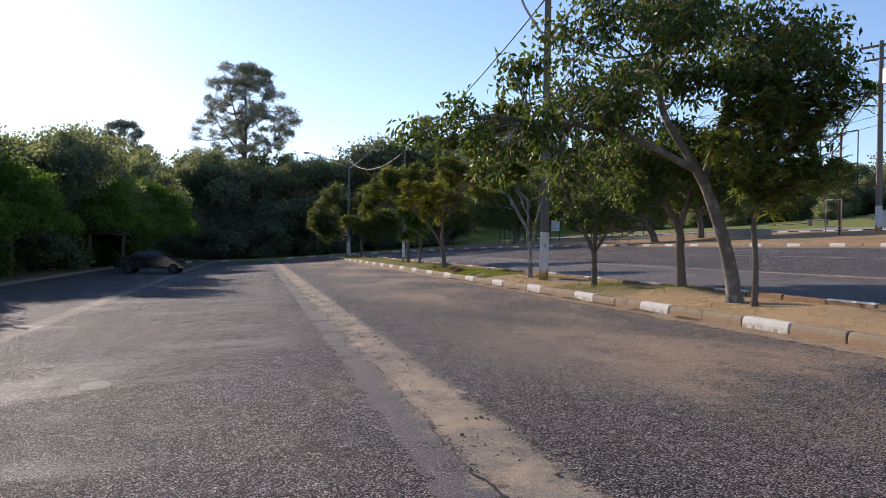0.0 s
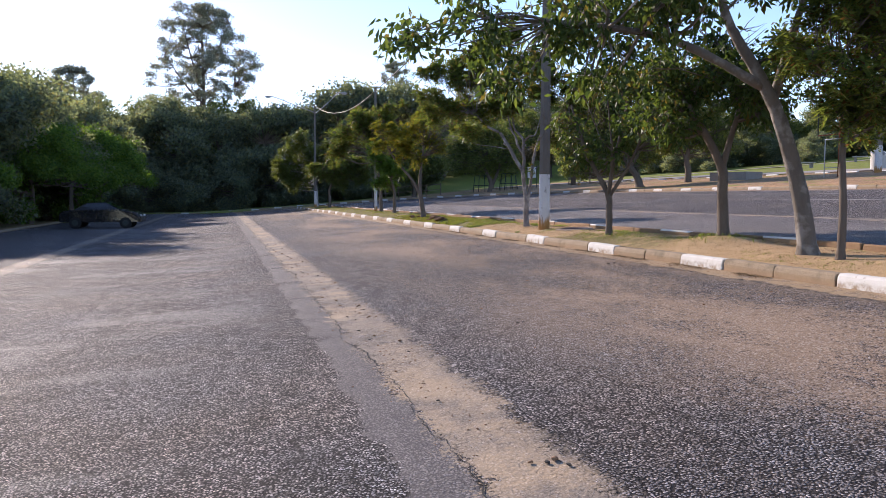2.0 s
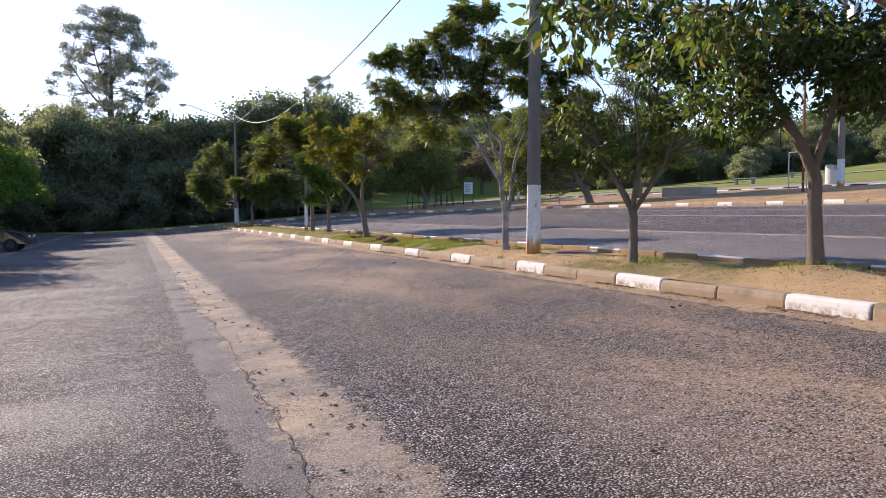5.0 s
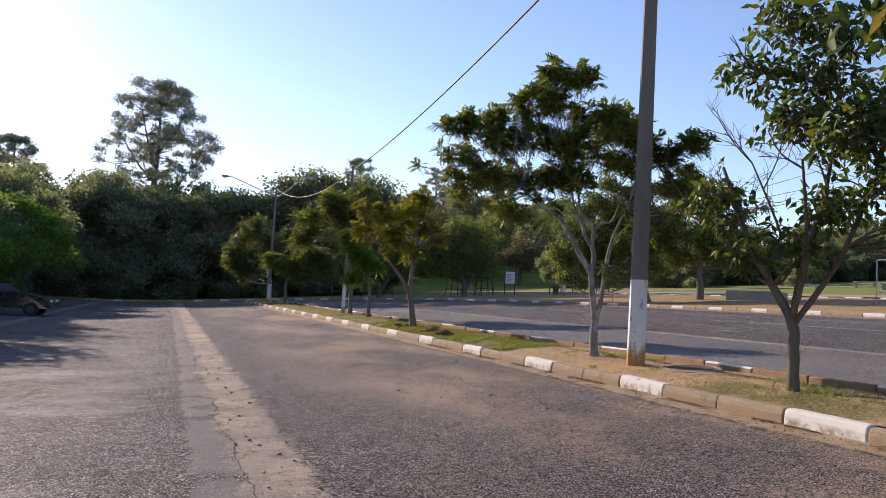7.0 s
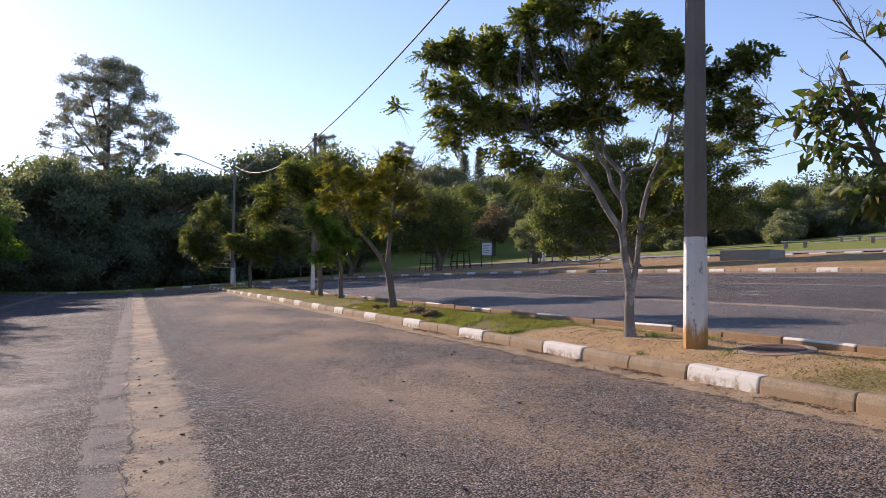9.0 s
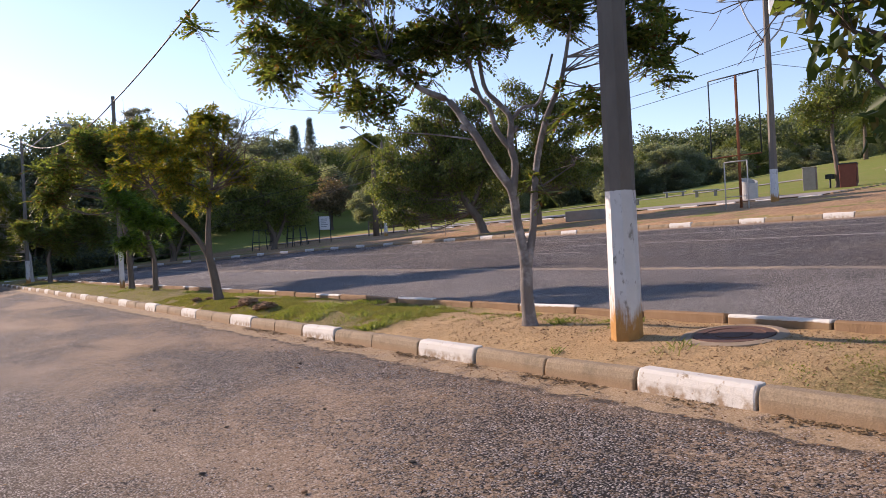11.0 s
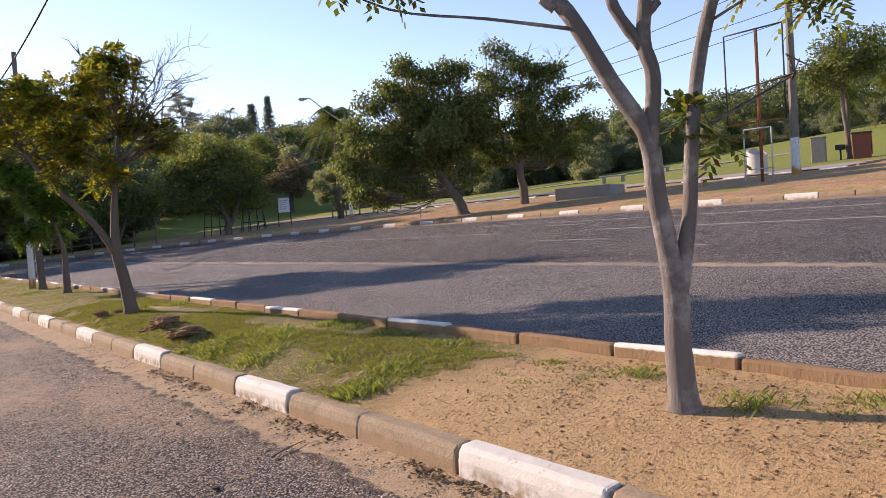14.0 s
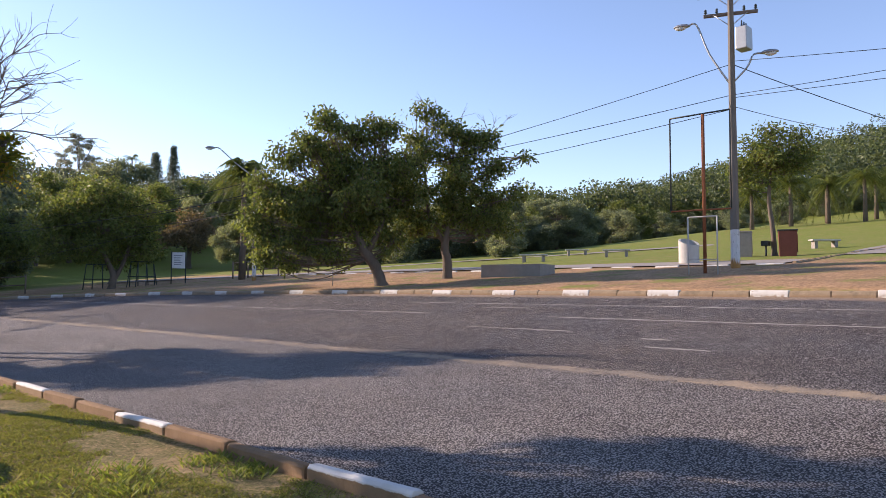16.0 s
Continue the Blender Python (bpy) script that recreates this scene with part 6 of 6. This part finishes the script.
blades("grass_tufts", [(x, y, z, sp, int(1.5 * n)) for x, y, z, sp, n in tufts], 0.088, M_TUFT, "tufts of longer bright grass on the median", 7, lie=0.62, width=0.05)
litter = []
for _ in range(1900):
    y = gr.uniform(4, 20)
    x = -abs(gr.normal()) * 0.07 - 0.02 if gr.uniform() < 0.75 else gr.uniform(-4.6, -0.1)
    if noise.noise((y * 1.3, 2, 9)) > -0.05 or x < -0.5:
        litter.append((x, y, level(x, y) + 0.012, 0.02, 2))
blades("leaf_litter", litter, 0.035, M_LITTER, "dry brown leaf litter in the gutter", 8, "leaf litter", 1.0, 0.3)
dry = [(gr.uniform(0.2, 1.85), gr.uniform(0, 24) if k % 2 else gr.uniform(9.5, 15.5), 0, 0.05, 4) for k in range(2400)]
blades("dry_grass", dry, 0.026, M_STRAW, "dry straw and dead leaves on the soil", 9, "leaf litter", 0.9, 0.16)


M_EARTH = plain("brown_earth_clod", (0.15, 0.085, 0.05), (0.30, 0.18, 0.105), 0.95, 9, bump=0.8, spec=0.05)


def pebble_mesh(seed):
    bm = bmesh.new()
    bmesh.ops.create_icosphere(bm, subdivisions=1, radius=1)
    rng = np.random.default_rng(seed)
    for v in bm.verts:
        v.co *= rng.uniform(0.7, 1.15)
        v.co.z *= 0.55
    me = bpy.data.meshes.new("pebble")
    bm.to_mesh(me)
    bm.free()
    me.materials.append(M_EARTH if seed % 2 else M_CLOD)
    return me


M_CLOD = plain("dark_bitumen_crumbs", (0.025, 0.022, 0.02), (0.07, 0.06, 0.05), 0.9, 30)
peb = [pebble_mesh(i) for i in range(4)]
for i in range(130):
    x, y = (gr.uniform(-5.4, -4.9), gr.uniform(-2, 22)) if i % 2 else (gr.uniform(-4.5, -0.1), gr.uniform(2, 18))
    s = gr.uniform(0.010, 0.024)
    ob = new("pebble", peb[(i // 2) % 4])
    ob.matrix_world = Matrix.Translation((x, y, level(x, y) + 0.35 * s + 0.005)) @ Matrix.Rotation(gr.uniform(0, 6), 4, "Z") @ Matrix.Diagonal((s, s * 1.3, s, 1))
    tagged(ob, "small loose stone on the asphalt", "pebble", "loose stones")
def gravel(name, spots, mat, label, seed):
    """Loose crumbs in one object: rough eight-faced grains. spots: x, y, height of the ground, size."""
    rng = np.random.default_rng(seed)
    v, f = [], []
    for x, y, z, r in spots:
        b = len(v)
        k = rng.uniform(0.6, 1.3, 6) * r
        a = rng.uniform(0, 1.57)
        c, d = math.cos(a), math.sin(a)
        v += [(x + c * k[0], y + d * k[0], z + 0.2 * r), (x - d * k[1], y + c * k[1], z + 0.1 * r), (x - c * k[2], y - d * k[2], z + 0.2 * r), (x + d * k[3], y - c * k[3], z + 0.1 * r), (x, y, z + 0.75 * k[4]), (x, y, z - 0.4 * r)]
        for p in range(4):
            f += [(b + p, b + (p + 1) % 4, b + 4), (b + (p + 1) % 4, b + p, b + 5)]
    return tagged(mesh_ob(name, v, f, mat), label, "gravel", "", "stuff")


crumbs = []
for _ in range(5200):
    y = gr.uniform(4, 24)
    x = -abs(gr.normal()) * 0.45 - 0.03 if gr.uniform() < 0.75 else gr.uniform(-4.7, -0.3)
    if noise.noise((x * 2.2, y * 1.6, 7.0)) > -0.12:
        crumbs.append((x, y, level(x, y), 0.004 + 0.011 * gr.uniform() ** 3))
for _ in range(1500):
    x, y = -5.2 + 0.22 * gr.normal(), gr.uniform(-4, 16)
    if noise.noise((x * 1.5, y * 0.9, 3.0)) > 0.0:
        crumbs.append((x, y, level(x, y), 0.004 + 0.012 * gr.uniform() ** 3))
gravel("gravel", crumbs, M_EARTH, "loose crumbs of earth and asphalt by the kerb", 17)
soil_crumbs = []
for _ in range(2600):
    x, y = gr.uniform(0.2, 1.85), gr.uniform(3, 17)
    soil_crumbs.append((x, y, level(x, y) + soil_h(x, y), 0.004 + 0.012 * gr.uniform() ** 3))
gravel("soil_crumbs", soil_crumbs, M_EARTH, "small crumbs of earth on the trodden soil", 18)


def clod(x, y, r, seed):
    """A crumbling lump of dug-out earth, sunk into the soil."""
    bm = bmesh.new()
    bmesh.ops.create_icosphere(bm, subdivisions=4, radius=1)
    for v in bm.verts:
        p = v.co * 1.6 + Vector((seed * 3.1, 0, 0))
        v.co *= 0.85 + 0.42 * noise.noise(p) + 0.20 * noise.noise(p * 2.7) + 0.09 * noise.noise(p * 7)
        v.co = (v.co.x * r * 1.25, v.co.y * r, v.co.z * r * 0.52)
    me = bpy.data.meshes.new("clod")
    bm.to_mesh(me)
    bm.free()
    me.materials.append(M_EARTH)
    ob = new("earth_clod", me)
    ob.matrix_world = pose(x, y, level(x, y) + soil_h(x, y) + r * 0.06, 0, 0, 40 * seed)
    tagged(ob, "crumbling lump of brown earth in the grass", "clod", "earth clods")


for i, (x, y, r) in enumerate(((0.49, 24.44, 0.11), (0.58, 21.6, 0.21), (0.46, 20.45, 0.19), (0.8, 24.5, 0.12), (0.62, 20.7, 0.10), (0.42, 21.9, 0.09))):
    clod(x, y, r, i + 1)
for i, (x, y, ln, a) in enumerate(((-0.45, 13.35, 0.24, 0.5), (-0.30, 12.2, 0.14, 1.9), (-2.6, 11.7, 0.12, 1.0), (-0.5, 16.2, 0.3, 0.3))):
    z = level(x, y) + (soil_h(x, y) if x > 0 else 0) + 0.014
    e = Vector((math.cos(a) * ln, math.sin(a) * ln, SLOPE * math.cos(a) * ln))
    tagged(tube("twig", [Vector((x, y, z)), Vector((x, y, z)) + e * 0.5 + Vector((0, 0, 0.008)), Vector((x, y, z)) + e], [0.0045, 0.004, 0.002], M_BARK, None, 6), "dry brown fallen twig", "twig", "fallen twigs")


# ---- kerbstones ----
def stone_mesh(name, material, w, h, seed, top_only=False):
    """A kerbstone 0.985 m long along y: rounded top edge, chipped."""
    rng = np.random.default_rng(seed)
    prof = [(0.0, -0.12), (0.006, 0.08), (0.018, h - 0.028), (0.034, h - 0.008), (0.05, h), (w - 0.02, h + 0.004), (w, h - 0.015), (w, -0.12)]
    ys = [0.012, 0.026, 0.2, 0.4, 0.6, 0.8, 0.970, 0.985]
    v, f = [], []
    for j, y in enumerate(ys):
        for i, (x, z) in enumerate(prof):
            e = 0.005 if j in (0, len(ys) - 1) else 0.0
            wob = rng.normal() * (0.0022 if 1 < i < 6 else 0.001)
            v.append((x + (e if i < 4 else -e) + wob, y, z - (e if 1 < i < 7 else 0) + wob * 0.6))
    n = len(prof)
    for j in range(len(ys) - 1):
        for i in range(n - 1):
            a = j * n + i
            f.append((a, a + n, a + n + 1, a + 1))
    f.append(tuple(range(n)))
    f.append(tuple(reversed([(len(ys) - 1) * n + i for i in range(n)])))
    me = bpy.data.meshes.new(name)
    me.from_pydata(v, [], f)
    me.materials.append(material)
    return me


def back_white():
    k = Nodes("top_painted_kerb", 0.9, 0.2)
    base = k.mix(k.noise(5, 6, 0.65), (0.20, 0.13, 0.075), (0.36, 0.24, 0.14))
    white = k.mix(k.noise(7, 6), (0.60, 0.57, 0.52), (0.76, 0.75, 0.72))
    k.color(k.mix(k.band(k.math("ADD", k.local(2), k.math("MULTIPLY", k.noise(12, 5), 0.03)), 0.185, 0.195, 9, 10), base, white))
    k.bump(k.noise(16, 6, 0.7), 0.9, 0.02)
    return k.m


def back_bare():
    k = Nodes("eroded_kerb", 0.95, 0.15)
    k.color(k.mix(k.noise(6, 6, 0.7, stretch=(1, 1, 0.4)), (0.19, 0.12, 0.07), (0.38, 0.25, 0.15)))
    k.bump(k.noise(14, 7, 0.75, stretch=(1, 1, 0.35)), 1.0, 0.03)
    return k.m


M_BACK_W, M_BACK = back_white(), back_bare()
front = [stone_mesh("kerbstone", M_KERB, 0.15, 0.155, 100 + i) for i in range(4)]
front_w = [stone_mesh("kerbstone", M_KERB_W, 0.15, 0.16, 110 + i) for i in range(3)]
back = [stone_mesh("kerbstone", M_BACK, 0.13, 0.195, 120 + i) for i in range(3)]
back_w = [stone_mesh("kerbstone", M_BACK_W, 0.13, 0.20, 130 + i) for i in range(2)]
kr = np.random.default_rng(9)


def kerb_root(name, label):
    return tagged(new(name), label, "kerb", "", "structure")


def lay(root, me, x, y, turn=0.0, label="", dz=0.0, long=1.0):
    ob = new("kerbstone", me)
    ob.parent = root
    ob.matrix_world = Matrix.Translation((x + kr.normal() * 0.005, y, level(x, y) + dz + kr.normal() * 0.004)) @ Matrix.Rotation(turn + kr.normal() * 0.006, 4, "Z") @ Matrix.Rotation(kr.normal() * 0.006, 4, "X") @ Matrix.Diagonal((1, long, 1, 1))
    if label:
        tagged(ob, label)


r = kerb_root("kerb_near", "kerb of concrete stones, every third one whitewashed")
for i in range(-14, 68):
    white = i % 3 == 2
    lay(r, (front_w if white else front)[int(kr.integers(3))], 0.0, i, 0, "worn whitewashed kerbstone" if white else "")
r = kerb_root("kerb_road_side", "soil-stained kerb of the median, every third stone painted white on top")
for i in range(-14, 67):
    white = (i - 14) % 3 == 0
    lay(r, (back_w if white else back)[int(kr.integers(2))], 2.02, i + 1.45, math.pi, "white-topped kerbstone" if white else "")
r = kerb_root("kerb_median_end", "rounded end of the median kerb")
for k in range(3):
    a = math.pi * k / 3
    lay(r, front[k] if k != 1 else front_w[0], 1.0 - math.cos(a) * 1.0, MED_END - 0.6 + math.sin(a) * 0.9, -a - 0.52)
r = kerb_root("kerb_far", "long curving far kerb with whitewashed stones")
y, i = -19.94, 0
while y < 77.0:
    x0, x1 = edge_x(y), edge_x(y + 0.5)
    a = math.atan2(x1 - x0, 0.5)
    white = i % 3 == 0
    lay(r, (front_w if white else front)[int(kr.integers(3))], x0, y, -a, "worn whitewashed kerbstone" if white else "", -0.02, 0.835)
    y += 0.835 * math.cos(a)
    i += 1
r = kerb_root("kerb_path", "low kerb of the park path with whitewashed stones")
for i in range(0, 34):
    if i % 2 == 0:
        lay(r, front_w[i % 3], 26.2, 24 + i, 0, "", 0.02)
r = kerb_root("kerb_left", "low kerb under the trees of the car park")
for i in range(0, 60):
    lay(r, front[i % 4], -16.95, 8 + i, math.pi, "", -0.05)
r = kerb_root("kerb_side_path", "low bare kerb of the side path")
for i in range(0, 22):
    lay(r, front[i % 4], 26.6 + 0.6 * i, 23.85 - 0.01 * i, -math.pi / 2, "", 0.06, 0.6)
r = kerb_root("kerb_island", "plain kerb across the end of the car park lane")
for i in range(0, 6):
    lay(r, front[i % 4], -5.6 + 0.98 * i, 70.2 - 0.35 * i, -math.pi / 2 - 0.34, "", -0.02)
